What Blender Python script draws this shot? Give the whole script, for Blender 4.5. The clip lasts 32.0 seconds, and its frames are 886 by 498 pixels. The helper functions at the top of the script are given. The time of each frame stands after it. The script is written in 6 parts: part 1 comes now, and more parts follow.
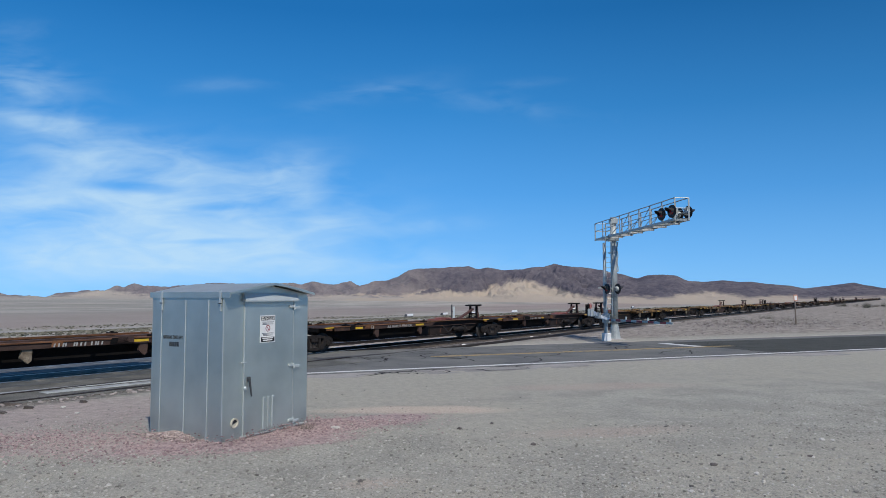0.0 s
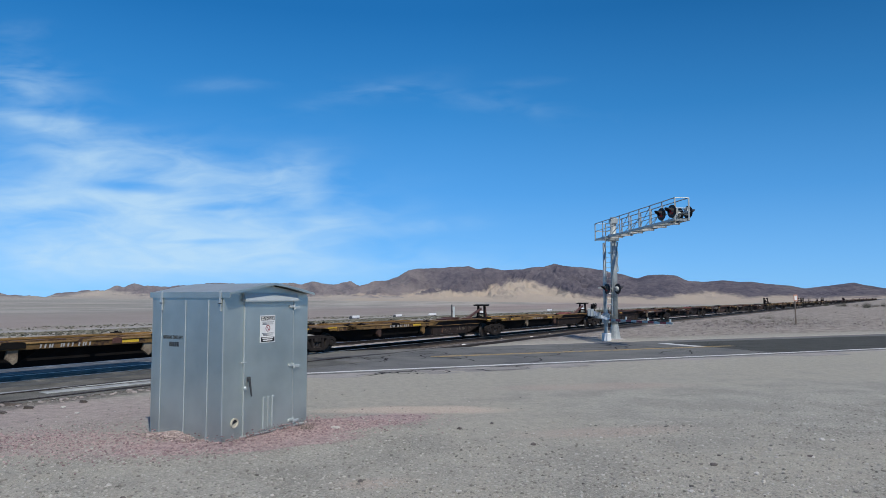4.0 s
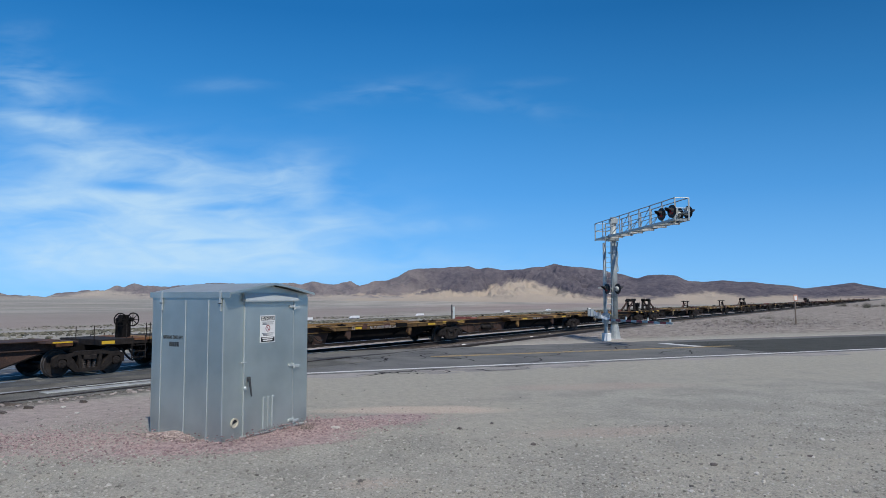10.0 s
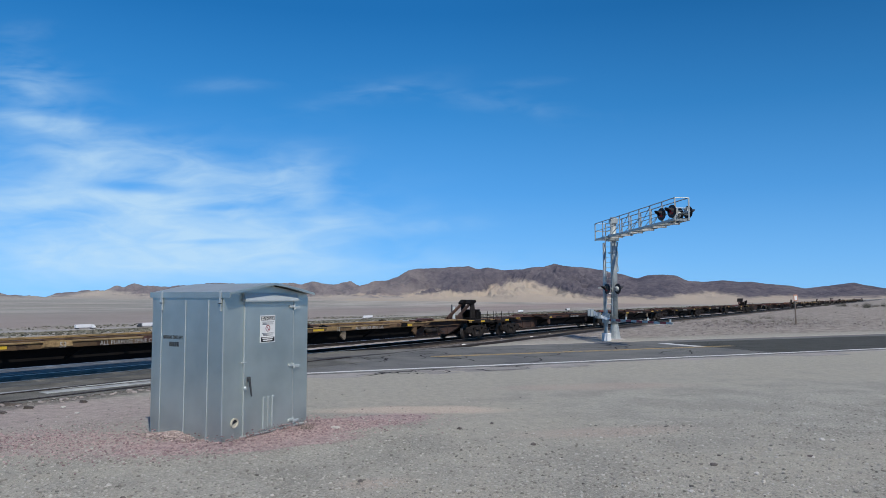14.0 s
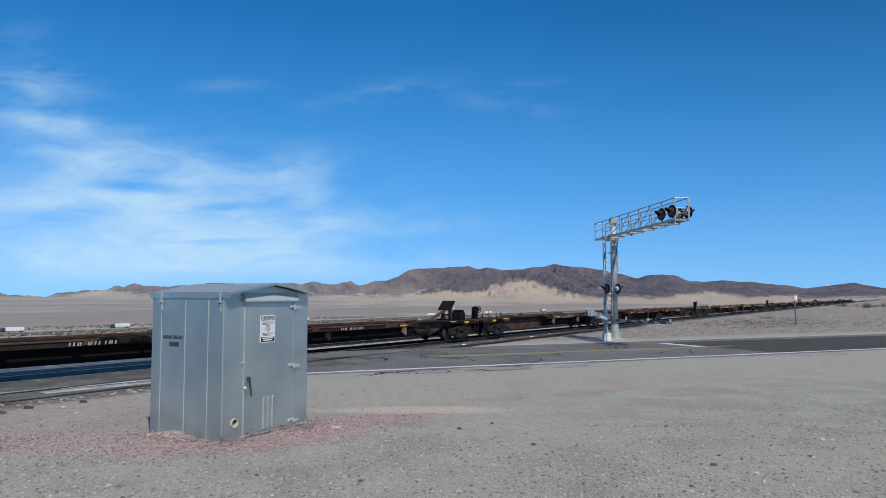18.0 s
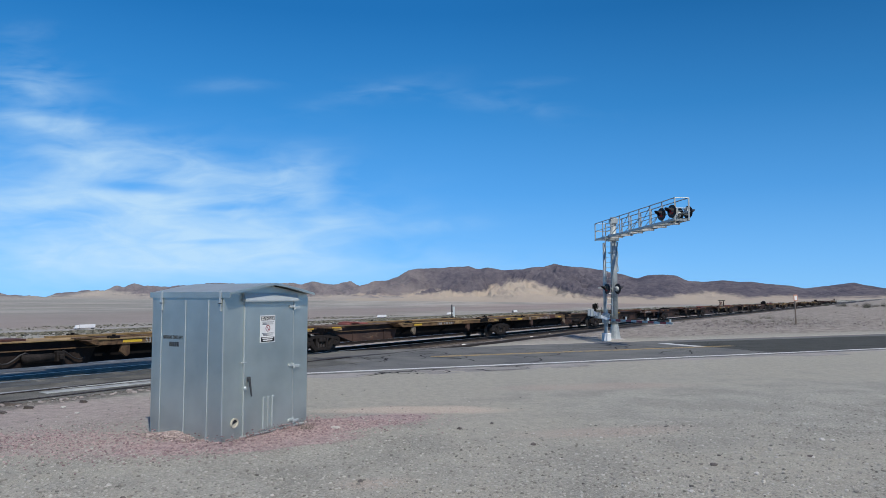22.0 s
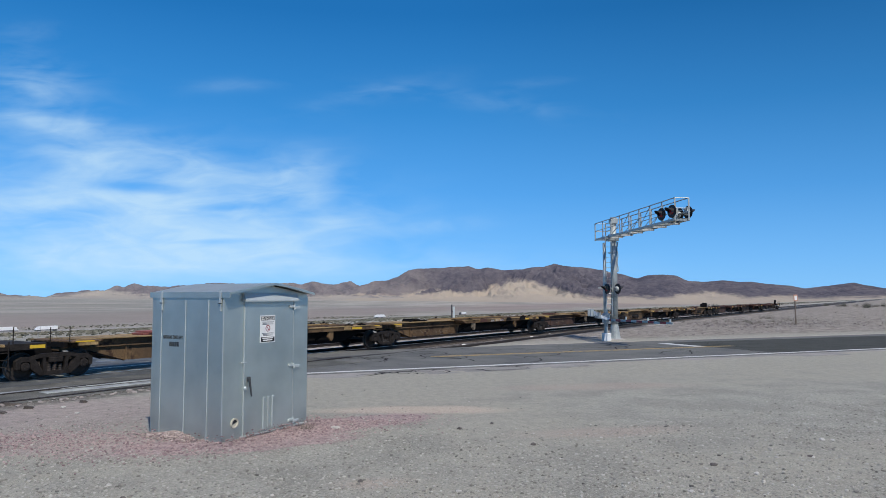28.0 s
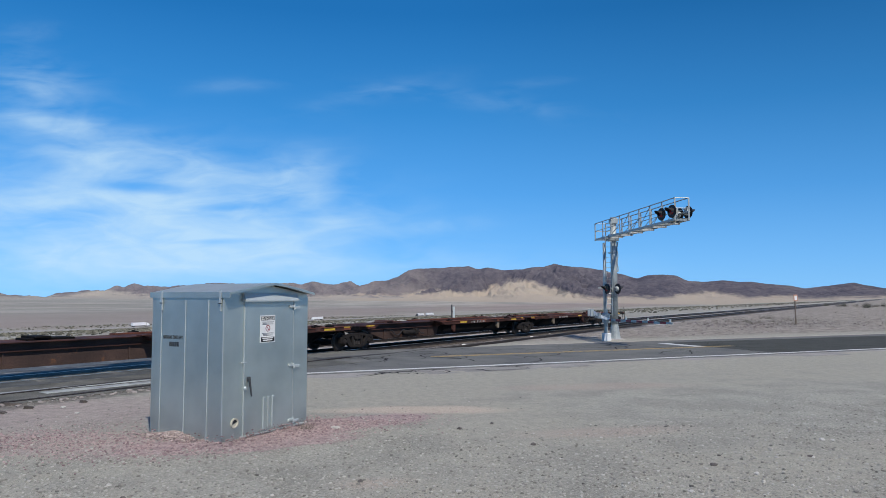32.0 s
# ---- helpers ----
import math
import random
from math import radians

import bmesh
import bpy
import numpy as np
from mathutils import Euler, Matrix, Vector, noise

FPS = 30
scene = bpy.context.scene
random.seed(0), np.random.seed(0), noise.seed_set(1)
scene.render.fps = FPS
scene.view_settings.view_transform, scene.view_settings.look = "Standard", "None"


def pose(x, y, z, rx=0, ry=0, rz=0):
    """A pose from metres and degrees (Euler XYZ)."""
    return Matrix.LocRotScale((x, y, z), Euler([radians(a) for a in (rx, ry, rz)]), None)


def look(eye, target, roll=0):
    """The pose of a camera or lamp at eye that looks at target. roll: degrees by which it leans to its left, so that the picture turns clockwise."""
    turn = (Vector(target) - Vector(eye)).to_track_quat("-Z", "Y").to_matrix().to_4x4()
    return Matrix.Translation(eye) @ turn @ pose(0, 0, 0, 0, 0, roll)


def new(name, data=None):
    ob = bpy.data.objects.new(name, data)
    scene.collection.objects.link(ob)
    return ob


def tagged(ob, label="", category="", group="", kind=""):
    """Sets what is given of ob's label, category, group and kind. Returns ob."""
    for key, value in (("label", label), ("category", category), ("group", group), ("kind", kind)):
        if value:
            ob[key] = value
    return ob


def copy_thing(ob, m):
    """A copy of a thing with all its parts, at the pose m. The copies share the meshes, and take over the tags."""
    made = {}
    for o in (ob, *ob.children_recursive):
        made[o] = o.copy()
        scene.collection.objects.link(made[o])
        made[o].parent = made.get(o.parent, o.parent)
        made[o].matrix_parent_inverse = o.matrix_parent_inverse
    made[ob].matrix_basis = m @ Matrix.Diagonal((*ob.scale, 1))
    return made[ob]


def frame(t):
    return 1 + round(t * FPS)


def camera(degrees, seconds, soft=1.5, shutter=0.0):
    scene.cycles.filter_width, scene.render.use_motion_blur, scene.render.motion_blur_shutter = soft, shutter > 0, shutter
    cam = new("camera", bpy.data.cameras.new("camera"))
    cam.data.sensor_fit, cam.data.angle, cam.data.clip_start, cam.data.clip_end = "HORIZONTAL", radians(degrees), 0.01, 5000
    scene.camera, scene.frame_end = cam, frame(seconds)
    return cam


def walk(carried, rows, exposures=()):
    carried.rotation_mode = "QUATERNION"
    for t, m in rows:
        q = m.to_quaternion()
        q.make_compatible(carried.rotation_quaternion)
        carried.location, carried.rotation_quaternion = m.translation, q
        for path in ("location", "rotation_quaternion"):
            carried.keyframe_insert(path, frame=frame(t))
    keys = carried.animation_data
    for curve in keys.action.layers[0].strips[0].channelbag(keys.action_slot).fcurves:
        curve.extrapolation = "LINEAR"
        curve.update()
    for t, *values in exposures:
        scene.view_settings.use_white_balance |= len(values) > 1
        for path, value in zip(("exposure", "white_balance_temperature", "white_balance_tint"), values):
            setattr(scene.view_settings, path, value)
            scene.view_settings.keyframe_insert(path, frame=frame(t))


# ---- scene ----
# ================= camera =================
EYE = Vector((0.0, 0.0, 2.45))
cam = camera(62.98, 32.0, 0.6)
HERE = look(EYE, EYE + Vector((0.0, math.cos(radians(3.8)), math.sin(radians(3.8)))))
walk(cam, [(0.0, HERE), (32.0, HERE)], [(0.0, 0.0), (12.0, 0.0), (24.0, 0.06), (32.0, 0.06)])

# ================= sky and sun =================
SUN_EL, SUN_AZ = 52.0, 157.0          # degrees; azimuth clockwise from +Y
world = bpy.data.worlds.new("desert_sky")
scene.world = world
world.use_nodes = True
wn, wl = world.node_tree.nodes, world.node_tree.links
sky = wn.new("ShaderNodeTexSky")
sky.sky_type, sky.sun_disc = "NISHITA", False
sky.sun_elevation, sky.sun_rotation = radians(SUN_EL), radians(SUN_AZ)
sky.altitude, sky.air_density, sky.dust_density, sky.ozone_density = 600.0, 1.0, 0.3, 3.0
# clear desert air: deep blue overhead, paler towards the horizon
scaled = wn.new("ShaderNodeMix")
scaled.data_type, scaled.blend_type = "RGBA", "MULTIPLY"
scaled.inputs[0].default_value = 1.0
wl.new(sky.outputs[0], scaled.inputs[6])
scaled.inputs[7].default_value = (0.055, 0.09, 0.125, 1)
wtc = wn.new("ShaderNodeTexCoord")
wsep = wn.new("ShaderNodeSeparateXYZ")
wl.new(wtc.outputs["Generated"], wsep.inputs[0])
air = wn.new("ShaderNodeValToRGB")
for i, (at, col) in enumerate(((0.0, (0.22, 0.55, 1.0)), (0.05, (0.165, 0.478, 0.955)), (0.14, (0.080, 0.352, 0.81)), (0.25, (0.030, 0.240, 0.615)), (0.37, (0.008, 0.150, 0.440)), (0.7, (0.008, 0.09, 0.32)))):
    e = air.color_ramp.elements[i] if i < 2 else air.color_ramp.elements.new(at)
    e.position, e.color = at, (*col, 1)
wl.new(wsep.outputs["Z"], air.inputs["Fac"])
both = wn.new("ShaderNodeMix")
both.data_type = "RGBA"
both.inputs[0].default_value = 0.88
wl.new(scaled.outputs[2], both.inputs[6])
# the sky is deepest square to the sun, towards +X
turn = wn.new("ShaderNodeMapRange")
turn.inputs["From Min"].default_value, turn.inputs["From Max"].default_value = -0.5, 0.5
turn.inputs["To Min"].default_value, turn.inputs["To Max"].default_value = 1.06, 0.93
wl.new(wsep.outputs["X"], turn.inputs["Value"])
high = wn.new("ShaderNodeMath")
high.operation = "MULTIPLY"
wl.new(wsep.outputs["X"], high.inputs[0])
wl.new(wsep.outputs["Z"], high.inputs[1])
corner = wn.new("ShaderNodeMapRange")
corner.inputs["From Min"].default_value, corner.inputs["From Max"].default_value = 0.0, 0.16
corner.inputs["To Min"].default_value, corner.inputs["To Max"].default_value = 1.03, 0.84
wl.new(high.outputs[0], corner.inputs["Value"])
square = wn.new("ShaderNodeMath")
square.operation = "MULTIPLY"
wl.new(turn.outputs["Result"], square.inputs[0])
wl.new(corner.outputs["Result"], square.inputs[1])
deep = wn.new("ShaderNodeMix")
deep.data_type, deep.blend_type = "RGBA", "MULTIPLY"
deep.inputs[0].default_value = 1.0
wl.new(air.outputs["Color"], deep.inputs[6])
wl.new(square.outputs[0], deep.inputs[7])
wl.new(deep.outputs[2], both.inputs[7])
wl.new(both.outputs[2], wn["Background"].inputs[0])
wn["Background"].inputs[1].default_value = 1.0
sun = new("sun", bpy.data.lights.new("sun", "SUN"))
sun.data.energy, sun.data.angle, sun.data.color = 3.9, radians(0.53), (1.0, 0.93, 0.84)
sa, se = radians(SUN_AZ), radians(SUN_EL)
to_sun = Vector((math.sin(sa) * math.cos(se), math.cos(sa) * math.cos(se), math.sin(se)))
sun.matrix_basis = look(to_sun * 100.0, (0, 0, 0))
scene.view_settings.exposure = 0.0

# ================= plan =================
# the railway runs straight, 32.7 degrees to the right of +Y
TH = radians(32.71)
ALONG = Vector((math.sin(TH), math.cos(TH), 0.0))
ACROSS = Vector((-math.cos(TH), math.sin(TH), 0.0))     # away from the camera
RAIL_Z = 0.0                                         # rail tops
P_TRAIN, P_FAR = 22.76, 26.76                             # centre lines, metres from the camera
ORIGIN = Vector((-25.86, 0.0, 0.0)) + ACROSS * 1.0
ROAD = Vector((0.914, 0.405, 0.0)).normalized()
ROAD_N = Vector((-ROAD.y, ROAD.x, 0.0))
ROAD_A = Vector((-4.35, 23.49, 0.0))                    # on the white edge line
ROAD_W = 8.9


def smooth(a, b, v):
    v = min(1.0, max(0.0, (v - a) / (b - a)))
    return v * v * (3 - 2 * v)


def off_track(x, y):
    return x * ACROSS.x + y * ACROSS.y


def off_road(x, y):
    return (x - ROAD_A.x) * ROAD_N.x + (y - ROAD_A.y) * ROAD_N.y


def ground_z(x, y):
    p, r = off_track(x, y), math.hypot(x, y)
    z = 0.0
    s = (x - ORIGIN.x) * ALONG.x + (y - ORIGIN.y) * ALONG.y
    z += -0.27 * smooth(18.3, 20.2, p) * max(smooth(34.0, 42.0, s), smooth(29.5, 31.0, p))
    z += -0.06 * smooth(16.6, 18.2, p) * (1 - smooth(34.0, 42.0, s)) * (1 - smooth(29.5, 31.0, p))
    if p > 31.0:
        z -= (min(p, 600.0) - 31.0) * 0.0465
    if p > 600.0:
        z += (min(p, 3000.0) - 600.0) * 0.0112
    w = off_road(x, y)
    clear = smooth(0.0, 1.5, -w) + smooth(ROAD_W + 0.6, ROAD_W + 2.5, w)   # keep the roadbed flat
    n = noise.fractal(Vector((x * 0.22, y * 0.22, 3.0)), 1.0, 2.1, 4)
    z += clear * 0.05 * n * (1.0 - smooth(18.0, 19.5, p) * (1 - smooth(31, 33, p)))
    if p > 40:
        z += 0.6 * smooth(40, 300, p) * noise.fractal(Vector((x * 0.012, y * 0.012, 7.0)), 1.0, 2.0, 4)
    # low heap of gravel round the equipment hut
    d = math.hypot(x + 3.9, y - 13.1)
    z += 0.02 * math.exp(-(d / 1.9) ** 2)
    # rough bank between road and railway
    if w > ROAD_W and p < 20.5:
        z += 0.16 * smooth(ROAD_W + 2, ROAD_W + 9, w) * smooth(14, 26, x) * (1 - smooth(17.0, 20.5, p)) * (0.7 + 0.6 * n)
    return z - 0.03 * (1 - clear) * (1 if p < 20 else 0)


# ================= materials =================
def material(name, colour, rough=0.7, metal=0.0, vary=0.25, scale=6.0, bump=0.2, bump_scale=60.0, second=None, coords="Object", spec=0.5, random_vary=0.0, detail=6.0, wear=None):
    m = bpy.data.materials.new(name)
    m.use_nodes = True
    n, l = m.node_tree.nodes, m.node_tree.links
    b = n["Principled BSDF"]
    b.inputs["Roughness"].default_value, b.inputs["Metallic"].default_value = rough, metal
    b.inputs["Specular IOR Level"].default_value = spec
    tc = n.new("ShaderNodeTexCoord")
    out = tc.outputs[coords]
    t1 = n.new("ShaderNodeTexNoise")
    t1.inputs["Scale"].default_value, t1.inputs["Detail"].default_value = scale, detail
    l.new(out, t1.inputs["Vector"])
    t2 = n.new("ShaderNodeTexNoise")
    t2.inputs["Scale"].default_value, t2.inputs["Detail"].default_value = bump_scale, 3.0
    l.new(out, t2.inputs["Vector"])
    ramp = n.new("ShaderNodeValToRGB")
    second = second or tuple(c * (1 - vary) for c in colour)
    ramp.color_ramp.elements[0].position, ramp.color_ramp.elements[1].position = 0.32, 0.68
    ramp.color_ramp.elements[0].color = (*second, 1)
    ramp.color_ramp.elements[1].color = (*colour, 1)
    l.new(t1.outputs["Fac"], ramp.inputs["Fac"])
    last = ramp.outputs["Color"]
    mul = n.new("ShaderNodeMix")
    mul.data_type, mul.blend_type = "RGBA", "MULTIPLY"
    mul.inputs[0].default_value = 1.0
    fine = n.new("ShaderNodeMapRange")
    fine.inputs["From Min"].default_value, fine.inputs["From Max"].default_value = 0.3, 0.7
    fine.inputs["To Min"].default_value, fine.inputs["To Max"].default_value = 1.0 - vary, 1.0 + vary * 0.5
    l.new(t2.outputs["Fac"], fine.inputs["Value"])
    l.new(last, mul.inputs[6])
    l.new(fine.outputs["Result"], mul.inputs[7])
    last = mul.outputs[2]
    if wear:
        t3 = n.new("ShaderNodeTexNoise")
        t3.inputs["Scale"].default_value, t3.inputs["Detail"].default_value = wear[1], 8.0
        t3.inputs["Roughness"].default_value = 0.65
        l.new(out, t3.inputs["Vector"])
        cut = n.new("ShaderNodeMapRange")
        cut.inputs["From Min"].default_value, cut.inputs["From Max"].default_value = wear[2], wear[2] + 0.06
        l.new(t3.outputs["Fac"], cut.inputs["Value"])
        mx = n.new("ShaderNodeMix")
        mx.data_type = "RGBA"
        l.new(cut.outputs["Result"], mx.inputs[0])
        l.new(last, mx.inputs[6])
        mx.inputs[7].default_value = (*wear[0], 1)
        last = mx.outputs[2]
    if random_vary:
        oi = n.new("ShaderNodeObjectInfo")
        rm = n.new("ShaderNodeMapRange")
        rm.inputs["To Min"].default_value, rm.inputs["To Max"].default_value = 1 - random_vary, 1 + random_vary
        l.new(oi.outputs["Random"], rm.inputs["Value"])
        m2 = n.new("ShaderNodeMix")
        m2.data_type, m2.blend_type = "RGBA", "MULTIPLY"
        m2.inputs[0].default_value = 1.0
        l.new(last, m2.inputs[6])
        l.new(rm.outputs["Result"], m2.inputs[7])
        last = m2.outputs[2]
    l.new(last, b.inputs["Base Color"])
    if bump:
        bp = n.new("ShaderNodeBump")
        bp.inputs["Strength"].default_value, bp.inputs["Distance"].default_value = bump, 0.02
        l.new(t2.outputs["Fac"], bp.inputs["Height"])
        l.new(bp.outputs["Normal"], b.inputs["Normal"])
    return m


def node_chain(m):
    return m.node_tree.nodes, m.node_tree.links, m.node_tree.nodes["Principled BSDF"]


M = {}
M["galv"] = material("galvanised_sheet", (0.545, 0.605, 0.575), 0.40, 0.76, 0.10, 1.1, 0.03, 90.0, (0.40, 0.45, 0.435))
M["galv_roof"] = material("weathered_zinc_roof", (0.40, 0.435, 0.43), 0.55, 0.45, 0.12, 1.6, 0.03, 60.0, (0.33, 0.37, 0.37))
M["galv_light"] = material("galvanised_seam", (0.55, 0.60, 0.595), 0.5, 0.4, 0.10, 5.0, 0.03, 90.0)
M["galv_pole"] = material("hot_dip_zinc", (0.47, 0.51, 0.505), 0.5, 0.35, 0.28, 3.0, 0.05, 60.0)
M["white_paint"] = material("white_paint", (0.78, 0.79, 0.78), 0.5, 0.0, 0.1, 5.0, 0.05)
M["black_paint"] = material("black_paint", (0.018, 0.018, 0.02), 0.55, 0.0, 0.3, 4.0, 0.05)
M["red_paint"] = material("red_paint", (0.34, 0.03, 0.035), 0.5, 0.0, 0.25, 4.0, 0.05)
M["red_lens"] = material("red_lens", (0.20, 0.012, 0.012), 0.15, 0.0, 0.1, 4.0, 0.0)
M["concrete"] = material("concrete", (0.46, 0.44, 0.42), 0.85, 0.0, 0.2, 3.0, 0.3, 80.0)
M["asphalt"] = material("asphalt_worn", (0.178, 0.180, 0.166), 0.85, 0.0, 0.28, 0.55, 0.35, 70.0, (0.12, 0.121, 0.119), "Object", 0.12)
M["asphalt_new"] = material("asphalt_patch", (0.076, 0.078, 0.070), 0.9, 0.0, 0.25, 0.8, 0.3, 70.0, None, "Object", 0.1)
M["asphalt_dark"] = material("asphalt_black", (0.165, 0.162, 0.142), 0.9, 0.0, 0.4, 0.9, 0.3, 60.0, (0.075, 0.075, 0.068), "Object", 0.2)
M["asphalt_band"] = material("asphalt_band", (0.085, 0.086, 0.084), 0.8, 0.0, 0.4, 0.9, 0.3, 60.0, (0.042, 0.044, 0.047), "Object", 0.3)
M["tar"] = material("tar_sealant", (0.02, 0.02, 0.019), 0.9, 0.0, 0.3, 4.0, 0.1, 60.0, None, "Object", 0.08)
M["line_white"] = material("road_line_white", (0.66, 0.66, 0.64), 0.7, 0.0, 0.2, 2.0, 0.1, 60.0, None, "Object", 0.4, 0.0, 6.0, ((0.2, 0.2, 0.2), 3.0, 0.60))
M["line_yellow"] = material("road_line_yellow", (0.42, 0.30, 0.12), 0.7, 0.0, 0.25, 2.0, 0.1, 60.0, None, "Object", 0.4, 0.0, 6.0, ((0.12, 0.12, 0.12), 2.0, 0.56))
M["rail_steel"] = material("rail_side_rust", (0.035, 0.028, 0.025), 0.7, 0.2, 0.3, 6.0, 0.2)
M["rail_head"] = material("rail_head_polished", (0.45, 0.45, 0.47), 0.3, 0.9, 0.1, 6.0, 0.0)
M["ballast"] = material("ballast_stone", (0.21, 0.195, 0.185), 0.9, 0.0, 0.7, 3.0, 1.0, 16.0, (0.075, 0.07, 0.068))
M["ballast_pale"] = material("pale_ballast_stone", (0.52, 0.48, 0.45), 0.9, 0.0, 0.35, 1.2, 1.0, 14.0, (0.36, 0.325, 0.305))
M["tie_pale"] = material("tie_pale_concrete", (0.36, 0.335, 0.31), 0.9, 0.0, 0.3, 6.0, 0.3, 60.0, None, "Object", 0.3, 0.2)
M["tie"] = material("tie_dark_timber", (0.11, 0.095, 0.085), 0.9, 0.0, 0.3, 6.0, 0.3, 60.0, None, "Object", 0.3, 0.25)
M["panel_dark"] = material("crossing_panel_oily", (0.125, 0.132, 0.128), 0.7, 0.0, 0.4, 1.6, 0.2, 50.0, (0.055, 0.06, 0.066), "Object", 0.4, 0.25, 6.0, ((0.21, 0.21, 0.195), 0.9, 0.55))
M["panel"] = material("crossing_panel_concrete", (0.40, 0.42, 0.39), 0.8, 0.0, 0.3, 1.6, 0.2, 50.0, (0.20, 0.21, 0.225), "Object", 0.4, 0.15)
M["sign_orange"] = material("faded_orange_sheet", (0.62, 0.34, 0.24), 0.6, 0.0, 0.2, 6.0, 0.05)
M["wood_post"] = material("weathered_post", (0.24, 0.19, 0.15), 0.9, 0.0, 0.3, 9.0, 0.3)
M["lorry_white"] = material("lorry_white", (0.80, 0.81, 0.82), 0.5, 0.0, 0.06, 1.0, 0.0)
M["lorry_dark"] = material("lorry_dark", (0.05, 0.055, 0.06), 0.5, 0.0, 0.2, 1.0, 0.0)
M["wheel_steel"] = material("wheel_steel", (0.05, 0.042, 0.038), 0.6, 0.3, 0.4, 8.0, 0.15)
M["tread"] = material("wheel_tread_worn", (0.13, 0.12, 0.115), 0.5, 0.6, 0.3, 8.0, 0.05)
M["frame_grime"] = material("cast_frame_grime", (0.034, 0.029, 0.026), 0.85, 0.0, 0.45, 7.0, 0.3, 40.0, (0.014, 0.012, 0.012), "Object", 0.2)
M["under_black"] = material("underframe_black", (0.012, 0.011, 0.011), 0.85, 0.0, 0.4, 3.0, 0.2, 60.0, None, "Object", 0.12)
M["reflector"] = material("yellow_reflector_strip", (0.70, 0.46, 0.03), 0.45, 0.0, 0.15, 5.0, 0.0)
M["letter"] = material("white_lettering", (0.52, 0.52, 0.50), 0.6, 0.0, 0.4, 9.0, 0.0)
M["rust"] = material("rust_strut", (0.115, 0.05, 0.040), 0.85, 0.0, 0.5, 5.0, 0.3, 40.0)
M["red_wheel"] = material("red_brake_wheel", (0.40, 0.06, 0.05), 0.6, 0.0, 0.2, 5.0, 0.0)
M["cream"] = material("worn_cream_paint", (0.30, 0.255, 0.19), 0.85, 0.0, 0.4, 5.0, 0.2, 30.0, (0.14, 0.11, 0.08), "Object", 0.2)
M["cream_ring"] = material("aged_cream_plastic", (0.56, 0.53, 0.43), 0.6, 0.0, 0.2, 12.0, 0.05)
M["faded_red"] = material("faded_red_paint", (0.30, 0.10, 0.085), 0.8, 0.0, 0.35, 3.0, 0.1)
M["hose"] = material("rubber_hose", (0.025, 0.024, 0.026), 0.6, 0.0, 0.2, 9.0, 0.05)
PAINT = {}
for key, top, low, worn, limit in (
        ("brown", (0.090, 0.056, 0.045), (0.045, 0.031, 0.027), (0.15, 0.07, 0.035), 0.60),
        ("yellow", (0.235, 0.145, 0.055), (0.11, 0.068, 0.035), (0.055, 0.033, 0.023), 0.52),
        ("dark", (0.035, 0.025, 0.021), (0.016, 0.013, 0.012), (0.11, 0.05, 0.03), 0.64),
        ("red", (0.085, 0.036, 0.029), (0.038, 0.020, 0.017), (0.16, 0.085, 0.045), 0.62),
        ("tan", (0.20, 0.128, 0.066), (0.095, 0.062, 0.040), (0.060, 0.036, 0.024), 0.53)):
    PAINT[key] = material("weathered_" + key + "_paint", top, 0.8, 0.0, 0.4, 1.1, 0.15, 30.0, low, "Object", 0.2, 0.2, 6.0, (worn, 2.3, limit))
# brighter copies of the car paints, with sun on the edges painted in
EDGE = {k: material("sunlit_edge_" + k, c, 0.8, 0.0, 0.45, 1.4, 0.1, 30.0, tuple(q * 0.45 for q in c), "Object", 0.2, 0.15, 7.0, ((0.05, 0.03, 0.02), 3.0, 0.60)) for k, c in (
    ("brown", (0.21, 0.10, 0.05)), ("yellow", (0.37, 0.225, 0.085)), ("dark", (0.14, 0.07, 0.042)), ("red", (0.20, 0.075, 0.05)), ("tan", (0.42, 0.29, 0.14)))}


